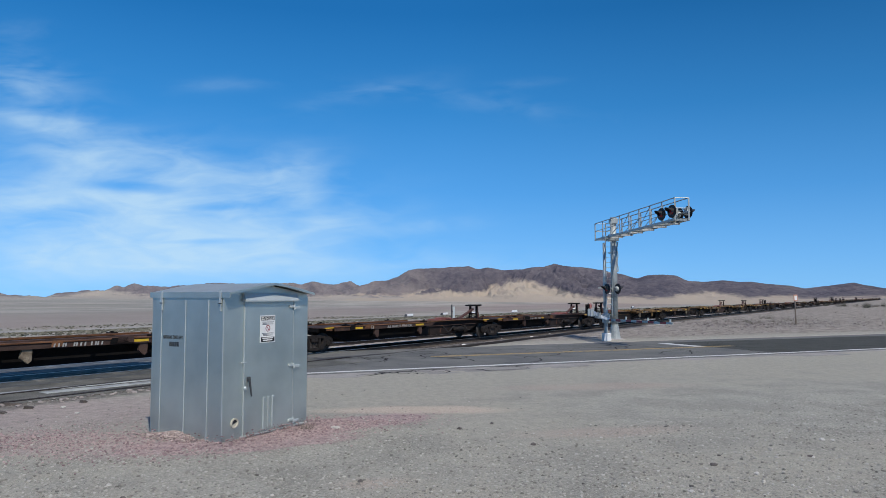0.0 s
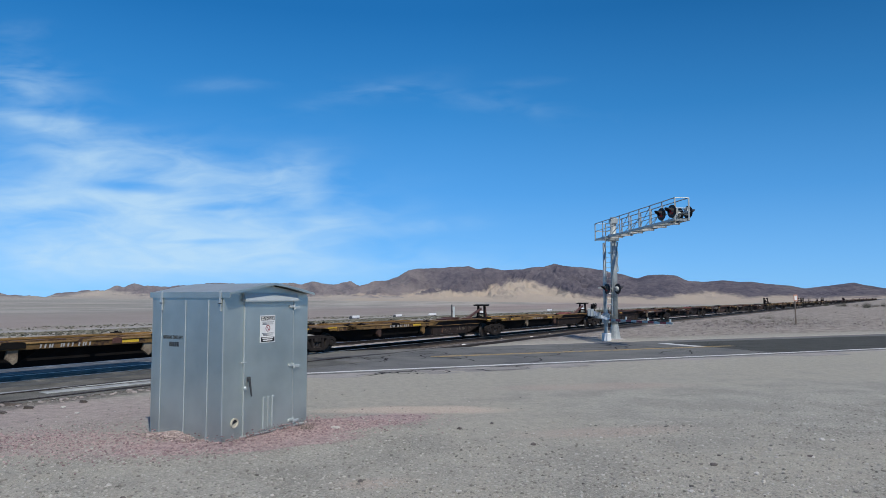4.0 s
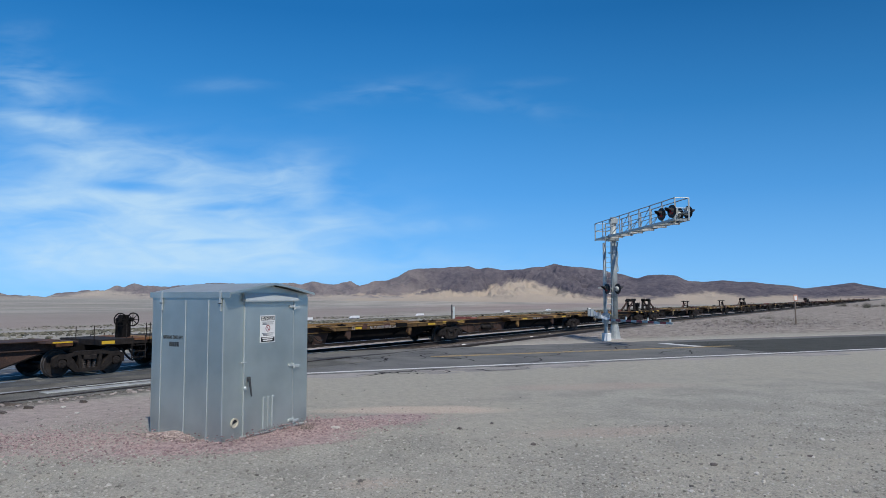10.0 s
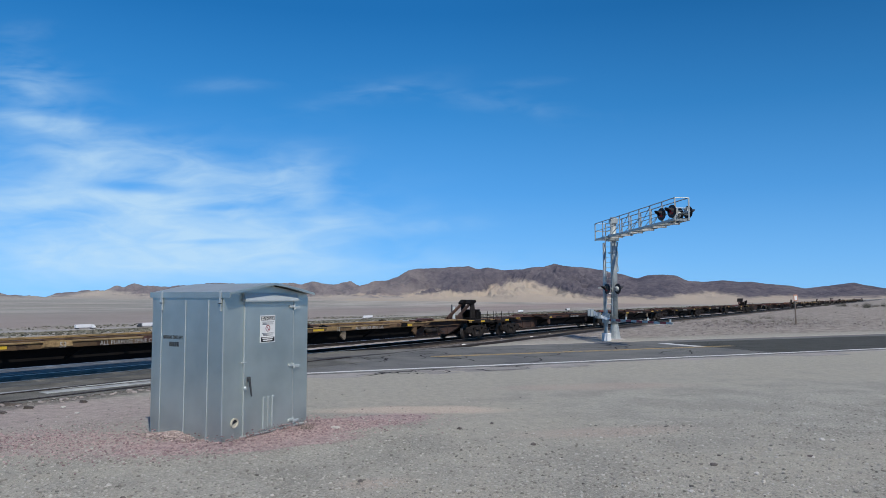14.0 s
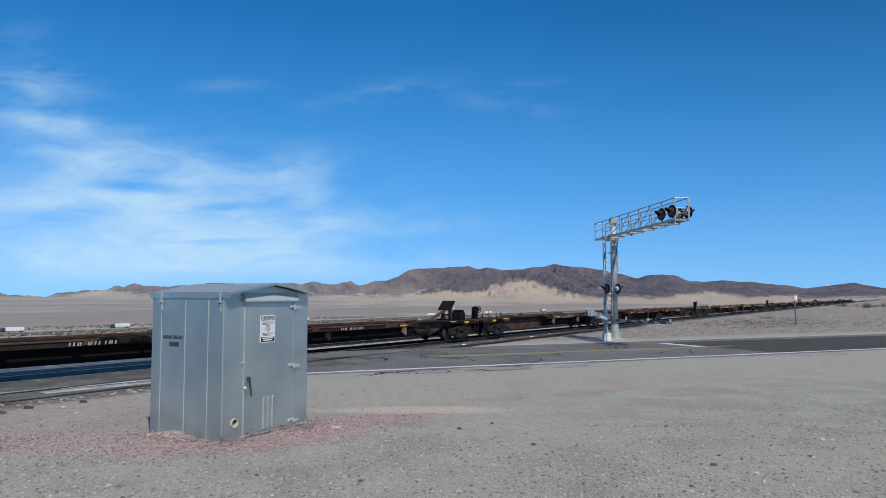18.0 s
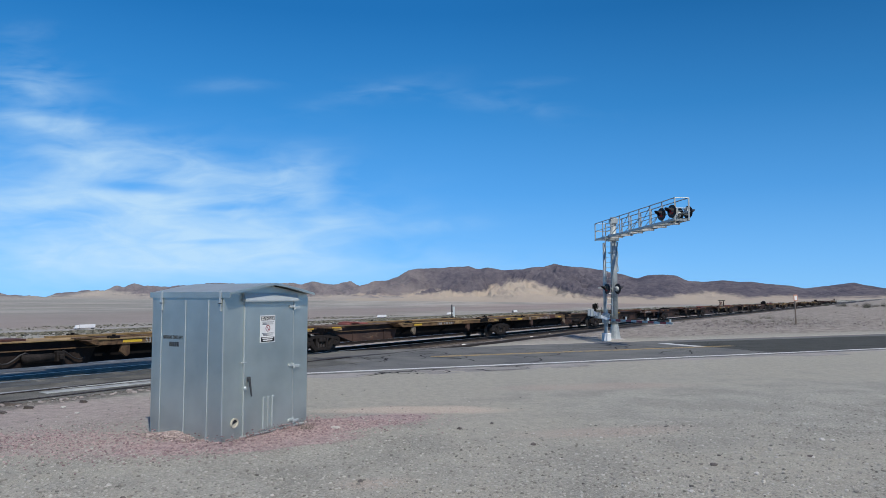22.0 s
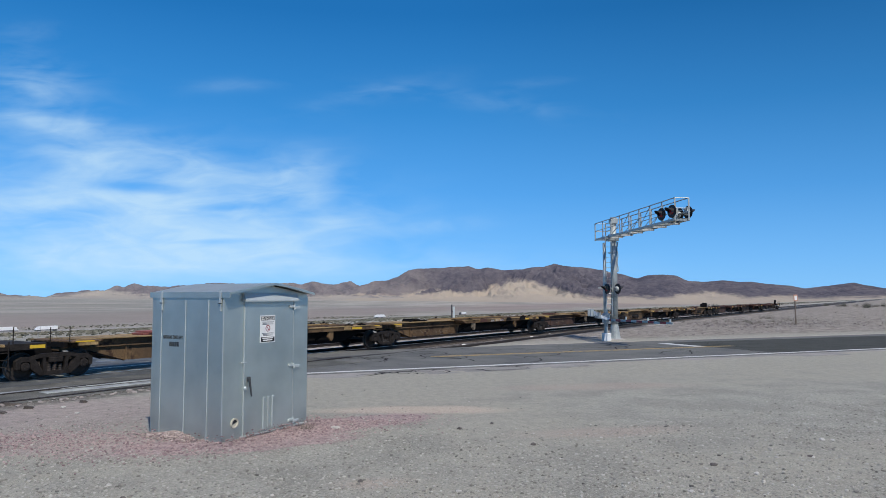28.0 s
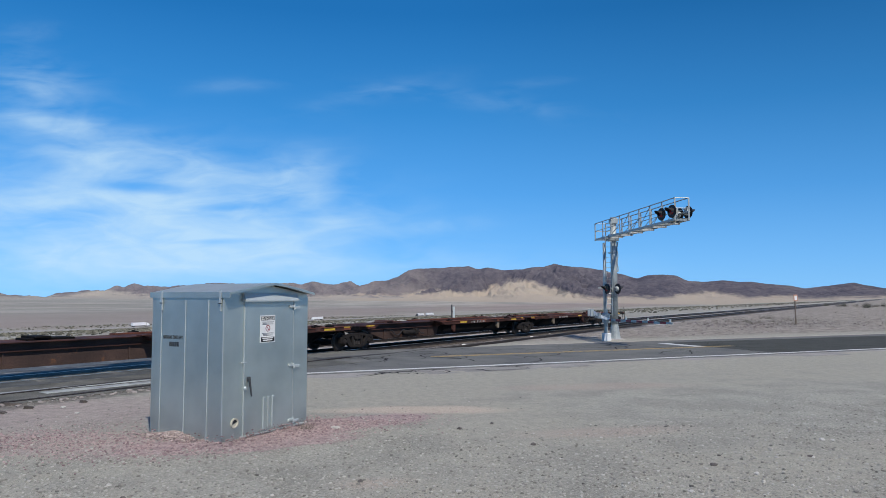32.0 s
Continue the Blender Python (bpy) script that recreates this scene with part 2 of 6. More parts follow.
# ---- ground: gravel apron, red gravel by the hut, sandy plain ----
def ground_material():
    m = bpy.data.materials.new("desert_ground")
    m.use_nodes = True
    n, l, b = node_chain(m)
    b.inputs["Roughness"].default_value = 0.95
    b.inputs["Specular IOR Level"].default_value = 0.15
    pos = n.new("ShaderNodeTexCoord").outputs["Object"]

    def tex(scale, detail=5.0, rough=0.55):
        t = n.new("ShaderNodeTexNoise")
        t.inputs["Scale"].default_value, t.inputs["Detail"].default_value, t.inputs["Roughness"].default_value = scale, detail, rough
        l.new(pos, t.inputs["Vector"])
        return t.outputs["Fac"]

    def math_node(op, a, c=None, v=None):
        t = n.new("ShaderNodeMath")
        t.operation = op
        l.new(a, t.inputs[0])
        if c is not None:
            l.new(c, t.inputs[1])
        if v is not None:
            t.inputs[1].default_value = v
        return t.outputs[0]

    def step(v, a, c):
        t = n.new("ShaderNodeMapRange")
        t.interpolation_type = "SMOOTHSTEP"
        t.inputs["From Min"].default_value, t.inputs["From Max"].default_value = a, c
        l.new(v, t.inputs["Value"])
        return t.outputs["Result"]

    def mix(f, a, c, blend="MIX"):
        t = n.new("ShaderNodeMix")
        t.data_type, t.blend_type = "RGBA", blend
        if isinstance(f, float):
            t.inputs[0].default_value = f
        else:
            l.new(f, t.inputs[0])
        for i, v in ((6, a), (7, c)):
            if isinstance(v, tuple):
                t.inputs[i].default_value = (*v, 1)
            else:
                l.new(v, t.inputs[i])
        return t.outputs[2]

    def along(vec, offset):
        t = n.new("ShaderNodeVectorMath")
        t.operation = "DOT_PRODUCT"
        l.new(pos, t.inputs[0])
        t.inputs[1].default_value = vec
        return math_node("ADD", t.outputs["Value"], v=offset)

    def blob(x, y, rx, ry, turn):
        mp = n.new("ShaderNodeMapping")
        mp.vector_type = "TEXTURE"
        mp.inputs["Location"].default_value = (x, y, 0)
        mp.inputs["Rotation"].default_value = (0, 0, radians(turn))
        mp.inputs["Scale"].default_value = (rx, ry, 1000)
        l.new(pos, mp.inputs["Vector"])
        g = n.new("ShaderNodeVectorMath")
        g.operation = "LENGTH"
        l.new(mp.outputs[0], g.inputs[0])
        return g.outputs["Value"]

    wide, mid, fine, grit = tex(0.10), tex(0.7), tex(5.0), tex(38.0, 2.0)
    p = along(tuple(ACROSS), 0.0)
    w = along(tuple(ROAD_N), -ROAD_A.dot(ROAD_N))
    gravel = mix(step(mid, 0.35, 0.65), (0.285, 0.280, 0.244), (0.355, 0.348, 0.302))
    dust = mix(step(fine, 0.35, 0.65), (0.322, 0.312, 0.264), (0.372, 0.358, 0.302))
    # packed dust along the road shoulder
    near = math_node("ADD", w, math_node("MULTIPLY", mid, v=6.0))
    base = mix(step(near, -6.0, -1.0), gravel, dust)
    # worn wheel tracks of bare dust across the apron
    tracks = step(math_node("ADD", math_node("MULTIPLY", wide, v=1.0), math_node("MULTIPLY", mid, v=0.35)), 0.62, 0.78)
    base = mix(tracks, base, dust)
    # reddish stone round the hut
    red = mix(step(fine, 0.3, 0.7), (0.275, 0.205, 0.208), (0.415, 0.33, 0.315))
    ragged = math_node("ADD", math_node("MULTIPLY", mid, v=0.9), math_node("MULTIPLY", fine, v=0.3))
    for bx, by, rx, ry, tn, lo, hi in ((-1.9, 14.2, 2.3, 0.85, 38.0, 1.40, 1.62), (-3.4, 12.3, 2.2, 0.75, 20.0, 1.40, 1.65), (-6.2, 12.2, 2.6, 1.0, -12.0, 1.2, 1.8), (-8.6, 15.2, 3.4, 2.2, 32.0, 1.1, 2.2)):
        near_hut = math_node("MULTIPLY", step(math_node("ADD", blob(bx, by, rx, ry, tn), ragged), hi, lo), v=0.9 if bx > -5.0 else 0.5)
        base = mix(near_hut, base, red)
    base = mix(step(math_node("ADD", blob(-0.6, 16.1, 2.2, 0.50, 2.0), ragged), 1.9, 1.2), base, (0.475, 0.405, 0.335))
    for bx, by, rx, ry in ((-0.9, 9.7, 0.5, 0.3), (4.3, 20.0, 2.6, 0.7), (3.0, 13.4, 1.6, 0.5), (8.6, 12.2, 1.4, 0.6)):
        base = mix(math_node("MULTIPLY", step(math_node("ADD", blob(bx, by, rx, ry, 10.0), ragged), 2.1, 1.0), v=0.6), base, (0.40, 0.335, 0.285))
    # pale stone shoulder along the railway
    shoulder = mix(step(fine, 0.35, 0.65), (0.34, 0.30, 0.285), (0.50, 0.455, 0.425))
    base = mix(step(math_node("ADD", p, math_node("MULTIPLY", mid, v=1.6)), 20.6, 21.8), base, shoulder)
    # brown dirt between road and railway
    dirt = mix(step(tex(1.6, 9.0, 0.72), 0.40, 0.60), (0.20, 0.178, 0.152), (0.36, 0.325, 0.285))
    bank = math_node("MULTIPLY", step(math_node("ADD", w, mid), ROAD_W + 2.2, ROAD_W + 4.5), step(math_node("ADD", p, mid), 20.6, 19.4))
    base = mix(bank, base, dirt)
    # dark litter and dead brush on the bank
    litter = step(math_node("ADD", blob(29.0, 66.0, 7.0, 5.0, 50.0), math_node("MULTIPLY", tex(0.9, 9.0, 0.75), v=2.6)), 2.3, 1.2)
    base = mix(math_node("MULTIPLY", litter, v=0.6), base, (0.125, 0.11, 0.095))
    # trodden dark gravel beside the paved rails
    rows = math_node("MULTIPLY", step(math_node("ADD", p, math_node("MULTIPLY", mid, v=1.4)), 16.9, 17.6), step(w, 0.6, -0.8))
    base = mix(math_node("MULTIPLY", rows, v=0.8), base, mix(step(fine, 0.4, 0.6), (0.085, 0.082, 0.072), (0.20, 0.192, 0.165)))
    # plain beyond the railway
    plain = mix(step(tex(0.006), 0.35, 0.65), (0.315, 0.306, 0.272), (0.395, 0.376, 0.33))
    bands = n.new("ShaderNodeTexNoise")
    bands.inputs["Scale"].default_value, bands.inputs["Detail"].default_value = 1.0, 5.0
    stretch = n.new("ShaderNodeMapping")
    stretch.inputs["Rotation"].default_value = (0, 0, -math.atan2(ALONG.y, ALONG.x))
    stretch.inputs["Scale"].default_value = (0.0011, 0.0030, 1)
    l.new(pos, stretch.inputs["Vector"])
    l.new(stretch.outputs[0], bands.inputs["Vector"])
    plain = mix(math_node("MULTIPLY", step(bands.outputs["Fac"], 0.46, 0.70), v=0.55), plain, (0.285, 0.245, 0.21))
    plain = mix(math_node("MULTIPLY", step(bands.outputs["Fac"], 0.48, 0.32), v=0.7), plain, (0.47, 0.425, 0.35))
    washes = n.new("ShaderNodeTexNoise")
    washes.inputs["Scale"].default_value, washes.inputs["Detail"].default_value, washes.inputs["Roughness"].default_value = 1.0, 8.0, 0.68
    thin = n.new("ShaderNodeMapping")
    thin.inputs["Rotation"].default_value = (0, 0, -math.atan2(ALONG.y, ALONG.x) + 0.25)
    thin.inputs["Scale"].default_value = (0.0026, 0.0042, 1)
    l.new(pos, thin.inputs["Vector"])
    l.new(thin.outputs[0], washes.inputs["Vector"])
    plain = mix(math_node("MULTIPLY", step(washes.outputs["Fac"], 0.47, 0.66), v=0.6), plain, (0.150, 0.144, 0.125))
    plain = mix(math_node("MULTIPLY", step(washes.outputs["Fac"], 0.50, 0.34), v=0.55), plain, (0.56, 0.52, 0.45))
    # a belt of reddish gravel across the plain, and grey-green scrub land before it
    far = math_node("ADD", p, math_node("MULTIPLY", tex(0.004), v=420.0))
    belt = math_node("MULTIPLY", step(far, 840.0, 960.0), step(far, 1420.0, 1120.0))
    plain = mix(math_node("MULTIPLY", belt, v=0.75), plain, (0.265, 0.205, 0.19))
    plain = mix(math_node("MULTIPLY", step(far, 960.0, 780.0), math_node("ADD", math_node("MULTIPLY", tex(0.05), v=0.9), v=0.15)), plain, (0.31, 0.305, 0.262))
    plain = mix(math_node("MULTIPLY", step(tex(0.012, 10.0, 0.75), 0.48, 0.60), v=0.5), plain, (0.22, 0.19, 0.155))
    # grey scrubland where the plain lies lowest, sandy towards the dark range
    plain = mix(math_node("MULTIPLY", step(blob(-1300.0, 1500.0, 1500.0, 1500.0, 0.0), 1.1, 0.6), v=0.45), plain, (0.225, 0.222, 0.198))
    base = mix(step(math_node("ADD", p, math_node("MULTIPLY", mid, v=4.0)), 30.0, 36.0), base, plain)
    speck = n.new("ShaderNodeTexVoronoi")
    speck.inputs["Scale"].default_value = 30.0
    l.new(pos, speck.inputs["Vector"])
    grains = n.new("ShaderNodeMapRange")
    grains.inputs["To Min"].default_value, grains.inputs["To Max"].default_value = 0.60, 1.34
    l.new(speck.outputs["Color"], grains.inputs["Value"])
    coarse = math_node("SUBTRACT", step(near, 0.0, -7.0), math_node("MULTIPLY", tracks, v=0.6))
    base = mix(math_node("MAXIMUM", math_node("MULTIPLY", coarse, v=0.7), v=0.22), base, grains.outputs["Result"], "MULTIPLY")
    tint = n.new("ShaderNodeMapRange")
    tint.inputs["From Min"].default_value, tint.inputs["From Max"].default_value = 0.3, 0.7
    tint.inputs["To Min"].default_value, tint.inputs["To Max"].default_value = 0.82, 1.12
    l.new(grit, tint.inputs["Value"])
    base = mix(1.0, base, tint.outputs["Result"], "MULTIPLY")
    l.new(base, b.inputs["Base Color"])
    bp = n.new("ShaderNodeBump")
    bp.inputs["Strength"].default_value, bp.inputs["Distance"].default_value = 0.7, 0.03
    l.new(math_node("ADD", grit, speck.outputs["Distance"]), bp.inputs["Height"])
    l.new(bp.outputs["Normal"], b.inputs["Normal"])
    return m


M["ground"] = ground_material()


def rock_material(name, rock, rock2, sand, scree):
    """Bare rock on the spurs, wind-blown sand in the fans; the mesh tells which."""
    m = bpy.data.materials.new(name)
    m.use_nodes = True
    n, l, b = node_chain(m)
    b.inputs["Roughness"].default_value, b.inputs["Specular IOR Level"].default_value = 1.0, 0.05
    tc = n.new("ShaderNodeTexCoord")
    t2 = n.new("ShaderNodeTexNoise")
    t2.inputs["Scale"].default_value, t2.inputs["Detail"].default_value, t2.inputs["Roughness"].default_value = 0.007, 9.0, 0.68
    l.new(tc.outputs["Object"], t2.inputs["Vector"])
    t3 = n.new("ShaderNodeTexNoise")
    t3.inputs["Scale"].default_value, t3.inputs["Detail"].default_value, t3.inputs["Roughness"].default_value = 0.034, 7.0, 0.72
    l.new(tc.outputs["Object"], t3.inputs["Vector"])
    grain = n.new("ShaderNodeMath")
    grain.operation = "MULTIPLY_ADD"
    l.new(t3.outputs["Fac"], grain.inputs[0])
    grain.inputs[1].default_value = 0.55
    coarse = n.new("ShaderNodeMath")
    coarse.operation = "MULTIPLY"
    l.new(t2.outputs["Fac"], coarse.inputs[0])
    coarse.inputs[1].default_value = 0.45
    l.new(coarse.outputs[0], grain.inputs[2])
    r = n.new("ShaderNodeValToRGB")
    r.color_ramp.elements[0].position, r.color_ramp.elements[1].position = 0.40, 0.60
    r.color_ramp.elements[0].color, r.color_ramp.elements[1].color = (*rock, 1), (*rock2, 1)
    l.new(grain.outputs[0], r.inputs["Fac"])
    mask = n.new("ShaderNodeAttribute")
    mask.attribute_name = "rock"
    add = n.new("ShaderNodeMath")
    add.operation = "MULTIPLY_ADD"
    l.new(t2.outputs["Fac"], add.inputs[0])
    add.inputs[1].default_value = 0.9
    l.new(mask.outputs["Fac"], add.inputs[2])
    lim = n.new("ShaderNodeMapRange")
    lim.inputs["From Min"].default_value, lim.inputs["From Max"].default_value = 0.75, 1.1
    l.new(add.outputs[0], lim.inputs["Value"])
    mx = n.new("ShaderNodeMix")
    mx.data_type = "RGBA"
    l.new(lim.outputs["Result"], mx.inputs[0])
    mx.inputs[6].default_value = (*sand, 1)
    lightness = n.new("ShaderNodeAttribute")
    lightness.attribute_name = "pale"
    mp = n.new("ShaderNodeMix")
    mp.data_type = "RGBA"
    half = n.new("ShaderNodeMath")
    half.operation = "MULTIPLY"
    l.new(lightness.outputs["Fac"], half.inputs[0])
    l.new(t2.outputs["Fac"], half.inputs[1])
    l.new(half.outputs[0], mp.inputs[0])
    l.new(r.outputs["Color"], mp.inputs[6])
    mp.inputs[7].default_value = (*scree, 1)
    l.new(mp.outputs[2], mx.inputs[7])
    l.new(mx.outputs[2], b.inputs["Base Color"])
    bp = n.new("ShaderNodeBump")
    bp.inputs["Strength"].default_value, bp.inputs["Distance"].default_value = 0.5, 25.0
    l.new(grain.outputs[0], bp.inputs["Height"])
    l.new(bp.outputs["Normal"], b.inputs["Normal"])
    return m


# ================= mesh helpers =================
def mesh_of(name, bm, mat, smooth_it=False):
    me = bpy.data.meshes.new(name)
    bmesh.ops.recalc_face_normals(bm, faces=bm.faces[:])
    bm.to_mesh(me)
    bm.free()
    me.materials.append(mat)
    if smooth_it:
        for f in me.polygons:
            f.use_smooth = True
    return me


def part(name, bm, mat, parent, label="", smooth_it=False):
    ob = new(name, bm if isinstance(bm, bpy.types.Mesh) else mesh_of(name, bm, mat, smooth_it))
    ob.parent = parent
    return tagged(ob, label)


def empty(name, m, label, category, group="", kind=""):
    ob = new(name)
    ob.matrix_basis = m
    ob.empty_display_size = 0.2
    return tagged(ob, label, category, group, kind)


def box(bm, x0, x1, y0, y1, z0, z1, bevel=0.0):
    vs = [bm.verts.new((x, y, z)) for x in (x0, x1) for y in (y0, y1) for z in (z0, z1)]
    fs = [bm.faces.new([vs[i] for i in q]) for q in ((0, 1, 3, 2), (4, 6, 7, 5), (0, 4, 5, 1), (2, 3, 7, 6), (0, 2, 6, 4), (1, 5, 7, 3))]
    if bevel:
        es = {e for f in fs for e in f.edges}
        bmesh.ops.bevel(bm, geom=list(es), offset=bevel, segments=1, affect="EDGES", profile=0.5)
    return bm


def prism(bm, outline, y0, y1):
    """An outline in x and z, given depth along y."""
    a = [bm.verts.new((x, y0, z)) for x, z in outline]
    c = [bm.verts.new((x, y1, z)) for x, z in outline]
    bm.faces.new(a)
    bm.faces.new(c[::-1])
    k = len(a)
    for i in range(k):
        bm.faces.new((a[i], c[i], c[(i + 1) % k], a[(i + 1) % k]))
    return bm


def tube(bm, p0, p1, r0, r1=None, seg=10, caps=True):
    p0, p1 = Vector(p0), Vector(p1)
    r1 = r0 if r1 is None else r1
    q = (p1 - p0).to_track_quat("Z", "Y")
    rings = []
    for p, r in ((p0, r0), (p1, r1)):
        rings.append([bm.verts.new(p + q @ Vector((r * math.cos(2 * math.pi * i / seg), r * math.sin(2 * math.pi * i / seg), 0))) for i in range(seg)])
    for i in range(seg):
        bm.faces.new((rings[0][i], rings[0][(i + 1) % seg], rings[1][(i + 1) % seg], rings[1][i]))
    if caps:
        bm.faces.new(rings[0][::-1])
        bm.faces.new(rings[1])
    return bm


def bar(bm, p0, p1, w, h):
    """A straight bar of a rectangular section."""
    p0, p1 = Vector(p0), Vector(p1)
    q = (p1 - p0).to_track_quat("X", "Z")
    e = [[bm.verts.new(p + q @ Vector((0, a * w / 2, c * h / 2))) for a, c in ((-1, -1), (1, -1), (1, 1), (-1, 1))] for p in (p0, p1)]
    for i in range(4):
        bm.faces.new((e[0][i], e[0][(i + 1) % 4], e[1][(i + 1) % 4], e[1][i]))
    bm.faces.new(e[0][::-1])
    bm.faces.new(e[1])
    return bm


def lathe(bm, profile, seg=24, axis="y"):
    """profile: (radius, offset along the axis) pairs."""
    rings = []
    for r, o in profile:
        ring = []
        for i in range(seg):
            a = 2 * math.pi * i / seg
            c, s = r * math.cos(a), r * math.sin(a)
            ring.append(bm.verts.new((c, o, s) if axis == "y" else ((o, c, s) if axis == "x" else (c, s, o))))
        rings.append(ring)
    for a, c in zip(rings, rings[1:]):
        for i in range(seg):
            bm.faces.new((a[i], a[(i + 1) % seg], c[(i + 1) % seg], c[i]))
    bm.faces.new(rings[0][::-1])
    bm.faces.new(rings[-1])
    return bm


def text_mesh(name, words, size, mat, depth=0.002, align="LEFT"):
    cu = bpy.data.curves.new(name, "FONT")
    cu.body, cu.size, cu.extrude, cu.align_x = words, size, depth, align
    cu.resolution_u = 2
    ob = new(name, cu)
    me = bpy.data.meshes.new_from_object(ob.evaluated_get(bpy.context.evaluated_depsgraph_get()))
    bpy.data.objects.remove(ob)
    me.name = name
    me.materials.clear()
    me.materials.append(mat)
    return me


def B():
    return bmesh.new()


# ================= ground sheet =================
def build_ground():
    az = [-55 + 110 * i / 220 for i in range(221)] + [55 + 250 * i / 50 for i in range(1, 50)]
    radii = [0.0, 1.5]
    while radii[-1] < 4900:
        radii.append(radii[-1] * 1.038 + 0.02)
    verts, faces = [(0, 0, ground_z(0, 0))], []
    for r in radii[1:]:
        for a in az:
            x, y = r * math.sin(radians(a)), r * math.cos(radians(a))
            verts.append((x, y, ground_z(x, y)))
    k = len(az)
    for i in range(k):
        faces.append((0, 1 + (i + 1) % k, 1 + i))
    for j in range(len(radii) - 2):
        for i in range(k):
            a, c = 1 + j * k + i, 1 + j * k + (i + 1) % k
            faces.append((a, c, c + k, a + k))
    me = bpy.data.meshes.new("ground")
    me.from_pydata(verts, [], faces)
    me.materials.append(M["ground"])
    for f in me.polygons:
        f.use_smooth = True
    me.flip_normals() if me.polygons[0].normal.z < 0 else None
    return tagged(new("ground", me), "grey gravel and sandy desert plain with red stones", "ground", kind="structure")


build_ground()


# ================= mountains =================
def ridge(points, x):
    for (a, ya), (c, yc) in zip(points, points[1:]):
        if a <= x <= c:
            t = (x - a) / (c - a)
            t = t * t * (3 - 2 * t) * 0.5 + t * 0.5
            return ya + (yc - ya) * t
    return points[0][1] if x < points[0][0] else points[-1][1]


def build_range(name, label, mat, skyline, sandline, x0, x1, foot, crest, back, steps, seed, rough, depth, pale_to=0.0):
    """A range of hills: skyline and sandline give heights in thousandths of the distance over the bearing (in thousandths of a forward metre)."""
    front_n, rows_n, h_warp = 126, 140, 0.6
    verts, faces, rock, pale = [], [], [], []
    for i in range(steps + 1):
        u = x0 + (x1 - x0) * i / steps
        bearing = math.atan2(u, 1000.0)
        fade = smooth(x0, x0 + 40, u) * (1 - smooth(x1 - 40, x1, u))
        top = ridge(skyline, u) + rough * (1 - 0.75 * smooth(190, 260, u)) * (noise.fractal(Vector((u * 0.05, seed, 0)), 0.6, 2.2, 5) - 0.5 * abs(noise.noise(Vector((u * 0.17, seed + 3, 0)))))
        low = ridge(sandline, u)
        crest_u = crest * (1 + 0.05 * noise.noise(Vector((u * 0.008, seed + 5, 0))))
        for j in range(rows_n + 1):
            r = foot + (crest_u - foot) * j / front_n if j <= front_n else crest_u + (back - crest_u) * (j - front_n) / (rows_n - front_n)
            x, y = r * math.sin(bearing), r * math.cos(bearing)
            base = max(ground_z(x, y), -30.0)
            peak = 2.45 + top / 1000.0 * crest_u * math.cos(bearing) - base
            front = r < crest_u
            if front:
                t = (r - foot) / (crest_u - foot)
                shape = 0.22 * t + 0.78 * t ** 1.9
            else:
                t = 1 - (r - crest_u) / (back - crest_u)
                shape = t ** 1.3
            # ravines and spurs, coarse and fine
            q = Vector((u * 0.011 + seed + 1.3 * h_warp * noise.fractal(Vector((x * 0.0011, y * 0.0011, seed)), 0.8, 2.0, 3), r * 0.0019, seed))
            s = 1 - 1.7 * abs(noise.fractal(q, 0.75, 2.1, 3)) - 0.8 * abs(noise.fractal(Vector((q.x * 2.6, q.y * 2.7, 1.0)), 0.75, 2.1, 3))
            gully = 0.38 * abs(noise.fractal(Vector((q.x * 5.0 + r * 0.0035 * noise.noise(Vector((u * 0.012, seed, 4.0))), q.y * 6.0, 2.0)), 0.7, 2.2, 2))
            spur = 1 - 1.7 * abs(noise.fractal(q, 0.75, 2.1, 2))
            carve = depth * (1 - 0.6 * smooth(170, 280, u)) * (1 - s) * 4.0 * max(0.0, t * (1 - t)) ** 0.75 if front else 0.0
            h = base + peak * shape * max(0.2, 1.0 - carve) * fade - (3.0 if j == 0 else 0.0)
            rise = (h - 2.45) / y * 1000.0
            cut = depth * gully * 4.0 * max(0.0, t * (1 - t)) ** 0.75 * (1 - 0.85 * smooth(190, 260, u)) if front else 0.0
            verts.append((x, y, h - min(0.45, cut) * max(0.0, h - base)))
            rock.append(min(1.0, max(0.0, 0.5 + (rise - low) * 0.065 + (spur - 0.35) * (0.34 - 0.2 * smooth(170, 280, u)) + 0.15 * noise.fractal(Vector((u * 0.07, rise * 0.16, seed)), 0.7, 2.1, 4))) if front else 1.0)
            pale.append(min(1.0, max(0.0, 0.9 * (1 - smooth(pale_to - 90, pale_to, u)) + 0.55 * (0.2 - s))))
    k = rows_n + 1
    for i in range(steps):
        for j in range(rows_n):
            a = i * k + j
            faces.append((a, a + k, a + k + 1, a + 1))
    me = bpy.data.meshes.new(name)
    me.from_pydata(verts, [], faces)
    me.materials.append(mat)
    if me.polygons[10].normal.z < 0:
        me.flip_normals()
    me.attributes.new("rock", "FLOAT", "POINT").data.foreach_set("value", rock)
    me.attributes.new("pale", "FLOAT", "POINT").data.foreach_set("value", pale)
    for f in me.polygons:
        f.use_smooth = True
    return tagged(new(name, me), label, "mountain", kind="structure")


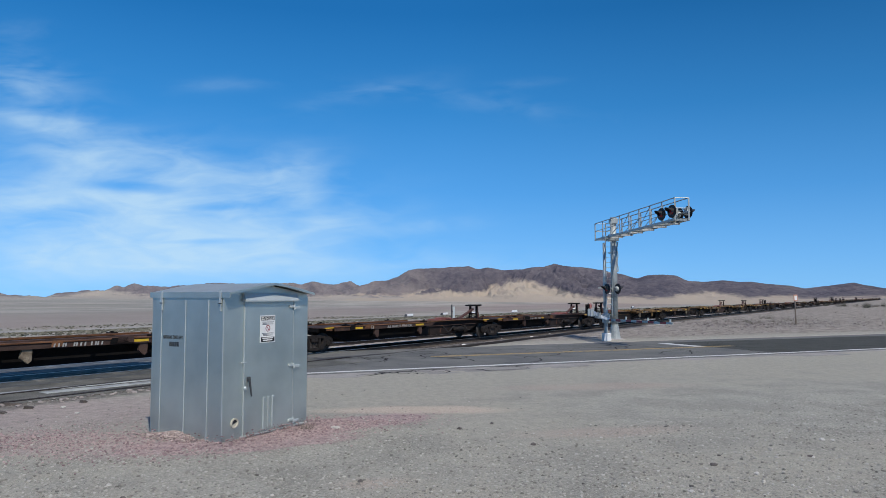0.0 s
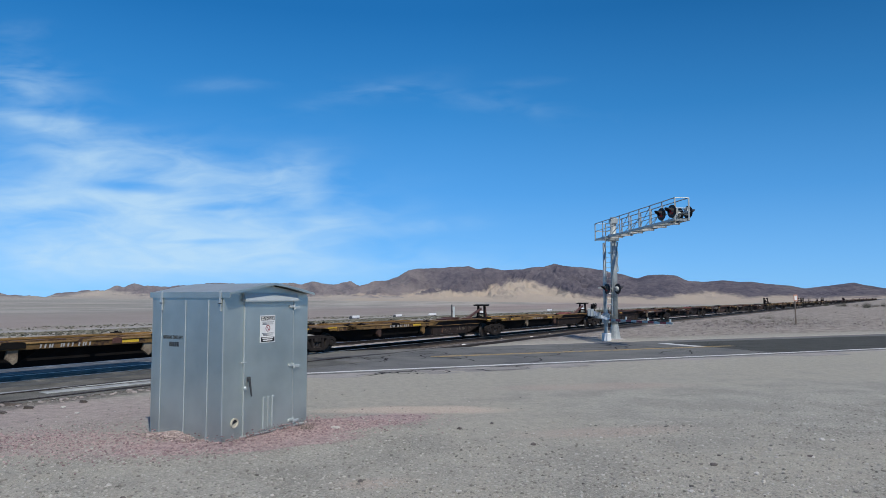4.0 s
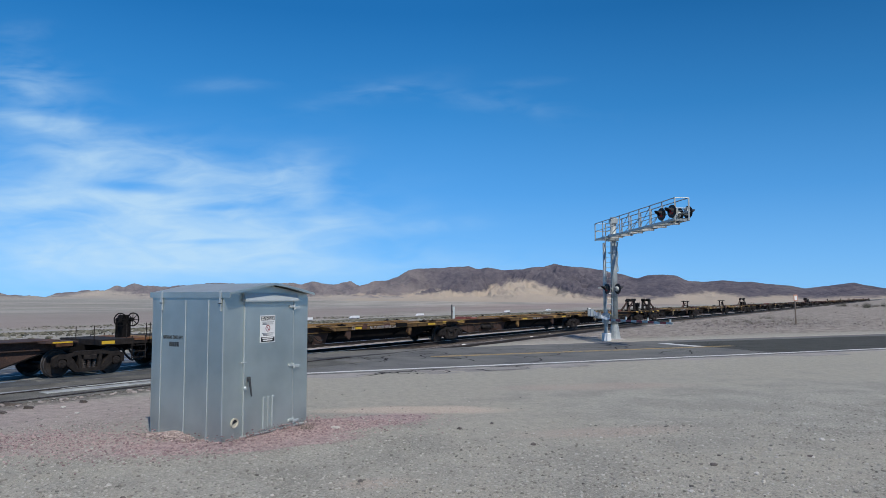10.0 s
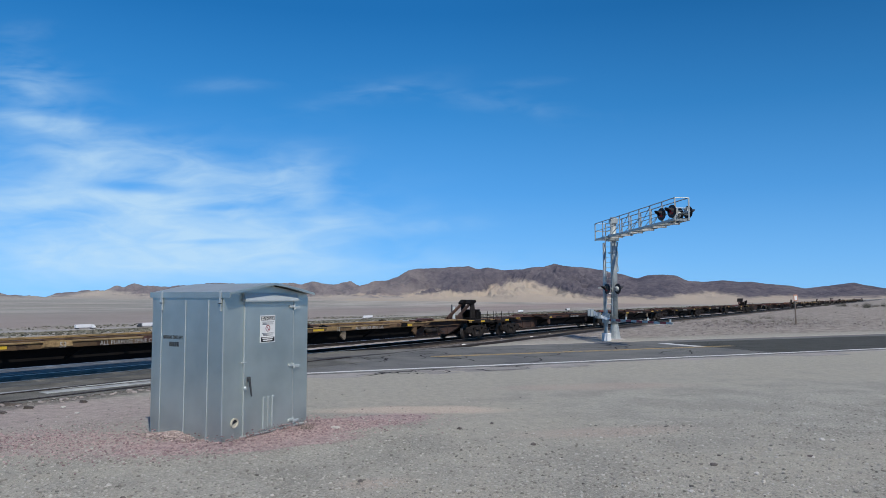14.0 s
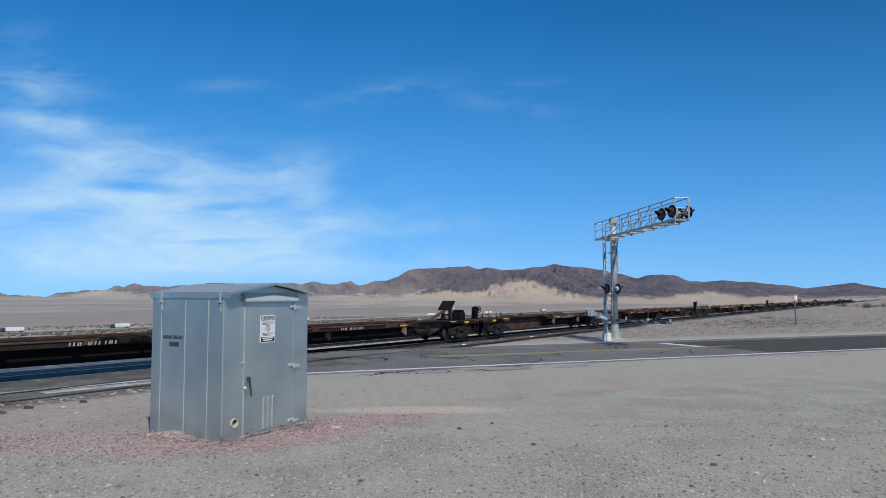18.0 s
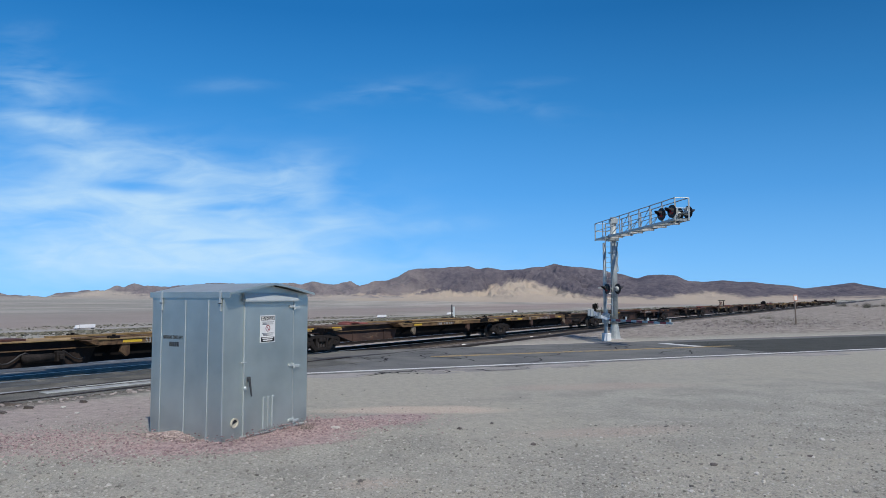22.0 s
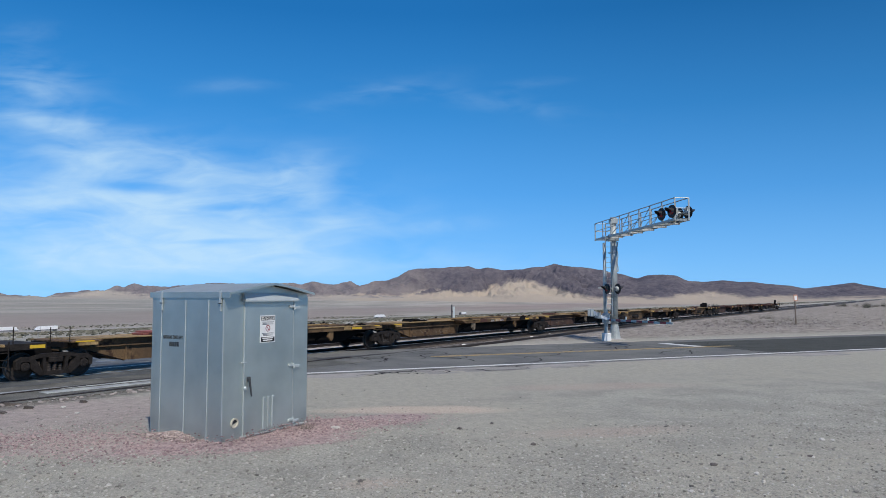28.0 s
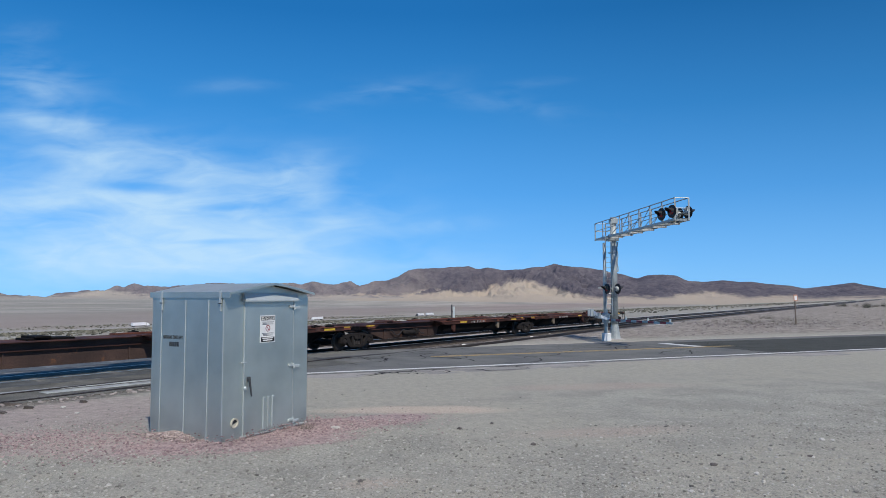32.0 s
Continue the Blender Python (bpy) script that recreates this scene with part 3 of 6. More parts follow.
# both rock pairs are greyed and blued: distance haze put into the colour
M["basalt"] = rock_material("hazed_volcanic_rock", (0.070, 0.067, 0.086), (0.142, 0.130, 0.142), (0.375, 0.325, 0.265), (0.29, 0.255, 0.235))
M["hills"] = rock_material("hazed_brown_rock", (0.135, 0.124, 0.136), (0.225, 0.205, 0.205), (0.345, 0.315, 0.275), (0.31, 0.28, 0.255))
build_range("mountain_range", "dark volcanic mountain range above pale sand fans", M["basalt"],
            [(-150, 4), (-125, 12), (-115, 16), (-105, 17), (-98, 21), (-94, 22), (-77, 23), (-66, 27), (-47, 37), (-31, 39), (-7, 40), (15, 42), (36, 42), (48, 39), (63, 41), (77, 38), (87, 37), (106, 39), (139, 42), (156, 46), (168, 43), (190, 41), (216, 38), (240, 33), (268, 26), (283, 30), (304, 31), (320, 30), (340, 22), (361, 21), (387, 23), (411, 21), (426, 21), (450, 18), (476, 16), (501, 12), (528, 15), (551, 18), (567, 20), (587, 16), (611, 12), (660, 10), (760, 14)],
            [(-150, 6), (-71, 4), (-34, 7), (-2, 12), (36, 7), (52, 9), (77, 19), (95, 26), (109, 28), (130, 23), (152, 16), (184, 7), (214, 1), (300, 0), (327, 4), (361, 8), (397, 5), (428, 0), (475, 3), (501, -1), (580, 2), (760, -4)],
            -150, 760, 2950, 4050, 4550, 640, 2.0, 1.1, 0.62, 20.0)
build_range("mountain_range", "low bare brown desert hills", M["hills"],
            [(-760, 4), (-612, 6), (-598, 3), (-550, 1), (-533, 5), (-513, 7), (-497, 9), (-482, 9), (-463, 11), (-451, 16), (-441, 14), (-427, 18), (-412, 16.5), (-383, 14), (-368, 15.5), (-340, 16.5), (-323, 19.5), (-309, 20), (-288, 18), (-260, 16), (-231, 18), (-215, 20), (-196, 18), (-181, 22), (-166, 19), (-151, 17), (-129, 22), (-115, 16), (-100, 20), (-60, 24), (-20, 20), (40, 8)],
            [(-800, 1), (-520, 3), (-490, 8), (-465, 10), (-445, 7), (-400, 4), (-360, 4), (-300, 3), (-200, 4), (-150, 5), (60, 3)],
            -800, 60, 3150, 4250, 4700, 600, 9.0, 1.5, 0.75, -560.0)

# ================= clouds =================
def build_clouds():
    R, verts, faces = 4820.0, [], []
    na, ne = 72, 24
    for i in range(na + 1):
        a = radians(-62 + 110 * i / na)
        for j in range(ne + 1):
            z = -40 + 2700 * j / ne
            verts.append((R * math.sin(a), R * math.cos(a), z))
    for i in range(na):
        for j in range(ne):
            k = i * (ne + 1) + j
            faces.append((k, k + ne + 1, k + ne + 2, k + 1))
    me = bpy.data.meshes.new("cloud_layer")
    me.from_pydata(verts, [], faces)
    for f in me.polygons:
        f.use_smooth = True
    m = bpy.data.materials.new("thin_cirrus")
    m.use_nodes = True
    n, l = m.node_tree.nodes, m.node_tree.links
    n.remove(n["Principled BSDF"])
    tc = n.new("ShaderNodeTexCoord")
    sep = n.new("ShaderNodeSeparateXYZ")
    l.new(tc.outputs["Object"], sep.inputs[0])

    def op(kind, a, c):
        t = n.new("ShaderNodeMath")
        t.operation = kind
        for i, v in ((0, a), (1, c)):
            if isinstance(v, (int, float)):
                t.inputs[i].default_value = v
            else:
                l.new(v, t.inputs[i])
        return t.outputs[0]
    # bearing and height in thousandths of the forward distance
    u = op("MULTIPLY", op("DIVIDE", sep.outputs["X"], op("MAXIMUM", sep.outputs["Y"], 1.0)), 1000.0)
    v = op("MULTIPLY", op("DIVIDE", sep.outputs["Z"], op("MAXIMUM", sep.outputs["Y"], 1.0)), 1000.0)
    uv = n.new("ShaderNodeCombineXYZ")
    l.new(u, uv.inputs[0])
    l.new(v, uv.inputs[1])

    def streak(su, sv, turn, detail, rough, warp):
        mp = n.new("ShaderNodeMapping")
        mp.inputs["Rotation"].default_value = (0, 0, radians(turn))
        mp.inputs["Scale"].default_value = (su, sv, 1)
        l.new(uv.outputs[0], mp.inputs["Vector"])
        t = n.new("ShaderNodeTexNoise")
        t.inputs["Scale"].default_value, t.inputs["Detail"].default_value = 1.0, detail
        t.inputs["Roughness"].default_value, t.inputs["Distortion"].default_value = rough, warp
        l.new(mp.outputs[0], t.inputs["Vector"])
        return t.outputs["Fac"]

    def lobe(cu, cv, ru, rv, weight, turn=0.0):
        c, s = math.cos(radians(turn)), math.sin(radians(turn))
        du, dv = op("SUBTRACT", u, cu), op("SUBTRACT", v, cv)
        a = op("DIVIDE", op("ADD", op("MULTIPLY", du, c), op("MULTIPLY", dv, s)), ru)
        d = op("DIVIDE", op("SUBTRACT", op("MULTIPLY", dv, c), op("MULTIPLY", du, s)), rv)
        q = op("ADD", op("MULTIPLY", a, a), op("MULTIPLY", d, d))
        return op("MULTIPLY", op("POWER", 2.718, op("MULTIPLY", q, -1.0)), weight)

    total = None
    for args in CLOUD_LOBES:
        g = lobe(*args)
        total = g if total is None else op("ADD", total, g)
    # soft banks, drawn out by the wind into fibres
    big = streak(0.0045, 0.0125, 5.0, 4.0, 0.48, 0.5)
    mid = streak(0.0100, 0.0310, 9.0, 5.0, 0.50, 1.1)
    thin = streak(0.0170, 0.0800, 3.0, 6.0, 0.55, 0.7)
    tex = op("ADD", op("ADD", op("MULTIPLY", big, 2.5), op("MULTIPLY", mid, 1.3)), op("MULTIPLY", thin, 0.45))
    # a broad cover stays whole, its edges fray
    cover = op("MINIMUM", op("MAXIMUM", total, 0.0), 1.15)
    body = op("MAXIMUM", op("ADD", op("SUBTRACT", tex, 2.02), op("MULTIPLY", cover, 0.62)), 0.0)
    dens = op("MINIMUM", op("MULTIPLY", op("MULTIPLY", cover, body), 0.50), 0.72)
    glow = n.new("ShaderNodeEmission")
    glow.inputs["Color"].default_value, glow.inputs["Strength"].default_value = (0.62, 0.84, 1.0, 1), 0.92
    clear = n.new("ShaderNodeBsdfTransparent")
    mx = n.new("ShaderNodeMixShader")
    l.new(dens, mx.inputs[0])
    l.new(clear.outputs[0], mx.inputs[1])
    l.new(glow.outputs[0], mx.inputs[2])
    l.new(mx.outputs[0], n["Material Output"].inputs["Surface"])
    me.materials.append(m)
    return tagged(new("cloud_layer", me), "thin white streaks of high cloud drifting slowly", "cloud", kind="structure")


# centre bearing, centre height, half widths, weight, tilt
CLOUD_LOBES = (
    (-560, 105, 250, 95, 1.0, -2), (-430, 195, 170, 30, 0.98, -7), (-340, 105, 200, 65, 0.85, 0), (-560, 245, 95, 15, 0.95, -5), (-590, 300, 85, 36, 0.95, -12),
    (-600, 375, 50, 16, 0.30, 0), (-215, 150, 65, 45, 0.85, 35), (-180, 105, 120, 20, 0.60, 4), (-60, 92, 130, 12, 0.42, 6), (-230, 48, 300, 26, 0.60, 0), (60, 40, 220, 18, 0.30, 0),
    (-305, 300, 85, 10, 0.26, 4), (-115, 286, 95, 13, 0.44, 12), (70, 272, 130, 15, 0.36, -9), (120, 300, 60, 8, 0.22, 8),
    (-450, 155, 55, 8, -0.75, -3), (-312, 126, 60, 6, -0.55, 2), (-330, 78, 85, 5, -0.50, 2),
)
clouds = build_clouds()

# ================= road =================
M["shoulder"] = material("pale_sand_shoulder", (0.48, 0.43, 0.37), 0.95, 0.0, 0.25, 0.8, 0.3, 40.0, (0.36, 0.32, 0.28), "Object", 0.1)
M["shoulder_grey"] = material("dusty_shoulder", (0.37, 0.355, 0.33), 0.95, 0.0, 0.3, 0.5, 0.3, 50.0, (0.24, 0.232, 0.22), "Object", 0.1)
def road_point(a, w, z=0.0):
    q = ROAD_A + ROAD * a + ROAD_N * w
    return Vector((q.x, q.y, z + (RAIL_Z - 0.02) * smooth(16.6, 18.2, off_track(q.x, q.y))))


def road_strip(bm, a0, a1, w0, w1, z0, z1, steps=1, ragged=0.0, seed=0.0, lanes=1):
    """A slab along the road, with its top at z1."""
    rows = []
    for i in range(steps + 1):
        a = a0 + (a1 - a0) * i / steps
        r0 = ragged * noise.noise(Vector((a * 0.9, seed, 0))) + ragged * 0.5 * noise.noise(Vector((a * 4.0, seed, 1)))
        r1 = ragged * noise.noise(Vector((a * 0.9, seed + 9, 0)))
        across = [w0 + r0 + (w1 + r1 - w0 - r0) * k / lanes for k in range(lanes + 1)]
        ring = [(across[0], z0)] + [(w, z1) for w in across] + [(across[-1], z0)]
        rows.append([bm.verts.new(road_point(a, w, z)) for w, z in ring])
    n = len(rows[0])
    for a, c in zip(rows, rows[1:]):
        for i in range(n):
            bm.faces.new((a[i], c[i], c[(i + 1) % n], a[(i + 1) % n]))
    bm.faces.new(rows[0])
    bm.faces.new(rows[-1][::-1])
    return bm


road = empty("road", Matrix(), "cracked two-lane asphalt desert road with worn lines", "road", kind="structure")
part("road_surface", road_strip(B(), -22, 260, -0.45, ROAD_W + 0.25, -0.35, 0.0, 600, 0.10, 1.0, 10), M["asphalt"], road)
part("road_patch", road_strip(B(), 21.0, 260, 0.25, ROAD_W - 1.3, -0.02, 0.004, 120, 0.12, 4.0), M["asphalt_new"], road, "darker fresh asphalt layer")
part("edge_line", road_strip(B(), -22, 260, -0.08, 0.14, -0.02, 0.008, 200, 0.02, 2.0), M["line_white"], road, "worn white edge line")
part("shoulder", road_strip(B(), 13.0, 260, ROAD_W + 0.15, ROAD_W + 0.8, -0.2, -0.004, 300, 0.18, 3.0), M["shoulder"], road, "pale sandy shoulder")
part("shoulder", road_strip(B(), -12.0, 260, -1.7, -0.40, -0.2, -0.006, 400, 0.22, 8.0), M["shoulder_grey"], road, "dusty grey asphalt shoulder")
for off in (4.15, 4.42):
    part("centre_line", road_strip(B(), 6.2, 22.6, off, off + 0.11, -0.02, 0.008, 120, 0.015, off), M["line_yellow"], road, "faded yellow centre line")
part("stop_line", road_strip(B(), 20.4, 21.0, 4.5, 7.3, -0.02, 0.010, 4, 0.03, 6.0), M["line_white"], road, "white stop line")

# dark band that slants over the road at the crossing
bm = B()
prev = None
for i in range(31):
    t = i / 30
    a = -9.5 + 15.0 * t
    w = 1.55 + 3.05 * smooth(0, 1, t / 0.7) * 0.55 + 3.9 * t * t
    half = (0.75 - 0.55 * t) * (1 + 0.25 * noise.noise(Vector((a * 0.8, 2.0, 0))))
    e = [bm.verts.new(road_point(a, w + k * half, 0.003)) for k in (-1, 1)]
    if prev:
        bm.faces.new((prev[0], e[0], e[1], prev[1]))
    prev = e
part("dark_band", bm, M["asphalt_band"], road, "dark band across the lanes")

random.seed(5)
for k in range(-18, 46):
    if 26 <= k < 36:
        continue
    a, w = (random.uniform(-3, 22), random.uniform(0.3, ROAD_W - 1.0)) if k < 24 else (random.uniform(-1, 12), random.uniform(-1.1, -0.4))
    heading = random.choice((0.15, 1.4, 1.2, -0.3, 2.0)) if k < 24 else random.uniform(-0.2, 0.3)
    if k >= 40:
        a, w, heading = 1.2 + 0.3 * (k - 40), -1.35 + 0.07 * (k - 40), random.uniform(-1.2, 1.2)
    elif k >= 36:
        a, w, heading = 2.4 + 1.6 * (k - 36), -1.2 + 0.12 * (k - 36), 0.05
    bm = B()
    pts = [Vector((a, w))]
    for i in range(random.randint(5, 11)):
        heading += random.uniform(-0.8, 0.8) if k < 36 else random.choice((-1, 1)) * random.uniform(0.4, 1.5) - 0.6 * heading
        nxt = pts[-1] + Vector((math.cos(heading), math.sin(heading))) * (random.uniform(0.25, 0.6) if k < 36 else random.uniform(0.12, 0.40))
        nxt.y = min(-0.45, max(-1.6, nxt.y)) if k >= 24 else min(ROAD_W, max(-0.3, nxt.y))
        pts.append(nxt)
    prev = None
    for i, q in enumerate(pts):
        d = (pts[min(i + 1, len(pts) - 1)] - pts[max(i - 1, 0)]).normalized()
        half = random.uniform(0.016, 0.046) * (0.9 if k >= 36 else 1.0) * (0.3 if i in (0, len(pts) - 1) else 1.0)
        e = [bm.verts.new(road_point(q.x - s * d.y * half, q.y + s * d.x * half, 0.0045)) for s in (-1, 1)]
        if prev:
            bm.faces.new((prev[0], e[0], e[1], prev[1]))
        prev = e
    part("crack", bm, M["tar"], road, "tar-filled crack" if k == 0 else "")


# ================= railway =================
def track_point(s, off, z=0.0):
    q = ORIGIN + ALONG * s + ACROSS * off + Vector((0, 0, RAIL_Z))
    return Vector((q.x, q.y, q.z + z))


TRACK_M = Matrix.Translation(ORIGIN + Vector((0, 0, RAIL_Z))) @ Matrix.Rotation(math.atan2(ALONG.y, ALONG.x), 4, "Z")
CROSS_0, CROSS_1 = 12.0, 36.5            # the level crossing along the railway


def rail_mesh(side):
    """Rail in track coordinates: flat foot, web, head."""
    c = side * 0.7535
    outline = [(-0.07, -0.172), (0.07, -0.172), (0.07, -0.160), (0.012, -0.145), (0.012, -0.045), (0.036, -0.035), (0.036, -0.008), (-0.036, -0.008), (-0.036, -0.035), (-0.012, -0.045), (-0.012, -0.145), (-0.07, -0.160)]
    bm = B()
    ends = [[bm.verts.new((s, c + y, z)) for y, z in outline] for s in (-40.0, 2600.0)]
    for i in range(len(outline)):
        j = (i + 1) % len(outline)
        bm.faces.new((ends[0][i], ends[0][j], ends[1][j], ends[1][i]))
    bm.faces.new(ends[0])
    bm.faces.new(ends[1][::-1])
    return bm


def rail_head_mesh(side):
    c = side * 0.7535
    return box(B(), -40, 2600, c - 0.034, c + 0.034, -0.008, 0.0)


tie_bm = box(B(), -0.12, 0.12, -1.29, 1.29, -0.30, -0.155, 0.02)
tie_mesh = mesh_of("tie", tie_bm, M["tie"])
tie_pale_mesh = tie_mesh.copy()
tie_pale_mesh.materials[0] = M["tie_pale"]
for shift, count, label in ((0.0, 190, "main railway track on dark oily ballast"), (P_FAR - P_TRAIN, 100, "second railway track on pale stone ballast")):
    this_tie = tie_pale_mesh if shift else tie_mesh
    trk = empty("railway_track", TRACK_M @ Matrix.Translation((0, shift, 0)), label, "railway track", kind="structure")
    for side in (-1, 1):
        part("rail", rail_mesh(side), M["rail_steel"], trk)
        part("rail_head", rail_head_mesh(side), M["rail_head"], trk)
    bm = B()
    prof = [(-2.1, -0.55), (-1.45, -0.20), (1.45, -0.20), (2.1, -0.55)]
    ss = [-40 + 0.8 * i for i in range(250)] + [160 + 12 * i for i in range(205)]
    prev = None
    random.seed(11)
    for s in ss:
        e = [bm.verts.new((s + random.uniform(-.15, .15), y + random.uniform(-0.07, 0.07), z + random.uniform(-0.02, 0.02))) for y, z in prof]
        if prev:
            for i in range(3):
                bm.faces.new((prev[i], e[i], e[i + 1], prev[i + 1]))
        prev = e
    part("ballast", bm, M["ballast_pale"] if shift else M["ballast"], trk, "crushed stone ballast")
    verts, faces = [], []
    base = [v.co.copy() for v in tie_mesh.vertices]
    polys = [tuple(f.vertices) for f in tie_mesh.polygons]
    i = 0
    s = CROSS_1 + 0.3
    while s < 420:
        if i < count:
            t = part("tie", this_tie, None, trk)
            t.location = (s, random.uniform(-0.03, 0.03), random.uniform(-0.008, 0.004))
        else:
            o = len(verts)
            verts += [(v.x + s, v.y, v.z) for v in base]
            faces += [tuple(o + q for q in f) for f in polys]
        i += 1
        s += 0.61
    me = bpy.data.meshes.new("ties")
    me.from_pydata(verts, [], faces)
    me.materials.append(this_tie.materials[0])
    tagged(part("ties", me, None, trk), kind="stuff")

# crossing panels between and beside the rails
crossing = empty("level_crossing", TRACK_M, "concrete level crossing panels worn by traffic", "level crossing", kind="structure")
panel_len = 2.44
for shift in (0.0, P_FAR - P_TRAIN):
    for y0, y1 in ((-2.10, -0.81), (-0.66, 0.66), (0.81, 2.10)):
        pm = mesh_of("panel", box(B(), 0.01, panel_len - 0.01, y0, y1, -0.25, -0.006, 0.012), M["panel_dark"])
        i = 0
        while CROSS_0 + i * panel_len < CROSS_1 - 1:
            o = part("panel", pm, None, crossing)
            o.location = (CROSS_0 + i * panel_len, shift, 0)
            i += 1
part("infill", box(B(), CROSS_0, CROSS_1, 2.11, P_FAR - P_TRAIN - 2.11, -0.3, -0.012), M["asphalt"], crossing, "asphalt between the tracks")
part("infill", box(B(), -10, CROSS_1 - 1, -5.3, -2.11, -0.3, -0.008), M["asphalt_dark"], crossing, "dark asphalt beside the track")
part("gravel_strip", box(B(), -10, 24, -6.25, -5.31, -0.35, -0.03), M["ballast"], crossing, "dark dirty gravel along the paved rails")
# two rows of old pale slabs lying a little askew beside the track
strip_mesh = mesh_of("panel", box(B(), 0.02, 2.40, -0.17, 0.17, -0.1, -0.002, 0.01), M["panel"])
for i in range(4):
    o = part("panel", strip_mesh, None, crossing)
    o.location, o.rotation_euler = (22.4 + 2.40 * i, -3.02 - 0.28 * i, 0.001 * i), (0, 0, -0.115)
strip_mesh = mesh_of("panel", box(B(), 0.02, 2.40, -0.24, 0.24, -0.1, 0.002, 0.01), M["panel"])
for i in range(3):
    o = part("panel", strip_mesh, None, crossing)
    o.location, o.rotation_euler = (24.2 + 2.44 * i, -3.95 - 0.24 * i, 0), (0, 0, -0.10)

old = empty("paved_rails", TRACK_M, "old rails sunk in the asphalt beside the track", "rails", kind="structure")
for off, s0, s1 in ((-3.45, -10.0, 37.0), (-4.95, -10.0, 29.0)):
    part("rail", box(B(), s0, s1, off - 0.036, off + 0.036, -0.2, 0.012), M["rail_steel"], old)
    part("flange_groove", box(B(), s0, s1, off + 0.05, off + 0.13, -0.2, 0.006), M["tar"], old, "black groove beside the rail")
# the old siding bends towards the main track
for name, half, z0, z1, mat in (("rail", 0.036, -0.2, -0.01, M["rail_steel"]), ("stone_bed", 0.85, -0.3, -0.15, M["ballast"])):
    bm = B()
    prev = None
    for i in range(40):
        s = 37.0 + 42.0 * i / 39
        off = -3.45 + 1.15 * smooth(42, 80, s)
        e = [bm.verts.new((s, off + y, z)) for y, z in ((-half * 1.5, z0), (-half, z1), (half, z1), (half * 1.5, z0))]
        if prev:
            for k in range(3):
                bm.faces.new((prev[k], e[k], e[k + 1], prev[k + 1]))
        prev = e
    part(name, bm, mat, old)
# ================= train =================
SPEED = 21.95


def train_shift(t):
    u = t - 16.0
    return SPEED * (u + 0.0222 * u * u / 16.0 + 0.0114 * u * u * u / 256.0)


TRAIN_T = (0.0, 4.0, 8.0, 12.0, 16.0, 20.0, 24.0, 28.0, 32.0)
movers = []


def train_pose(m, t):
    return TRACK_M @ Matrix.Translation((m - train_shift(t), 0, 0))


WHEEL_R = 0.42


def wheel_mesh():
    # flange towards the middle of the track (+y)
    me = mesh_of("wheel", lathe(B(), [(0.11, -0.075), (0.20, -0.055), (0.33, -0.045), (0.355, -0.068), (WHEEL_R - 0.012, -0.068), (WHEEL_R, -0.055), (WHEEL_R + 0.003, 0.035), (WHEEL_R + 0.026, 0.045), (WHEEL_R + 0.020, 0.068), (0.36, 0.068), (0.33, 0.045), (0.20, 0.045), (0.12, 0.085)], 28), M["wheel_steel"], False)
    return me



def rimmed_wheel():
    me = wheel_mesh()
    me.materials.append(M["tread"])
    for f in me.polygons:
        q = f.center
        if math.hypot(q.x, q.z) > WHEEL_R - 0.03:
            f.material_index = 1
    return me


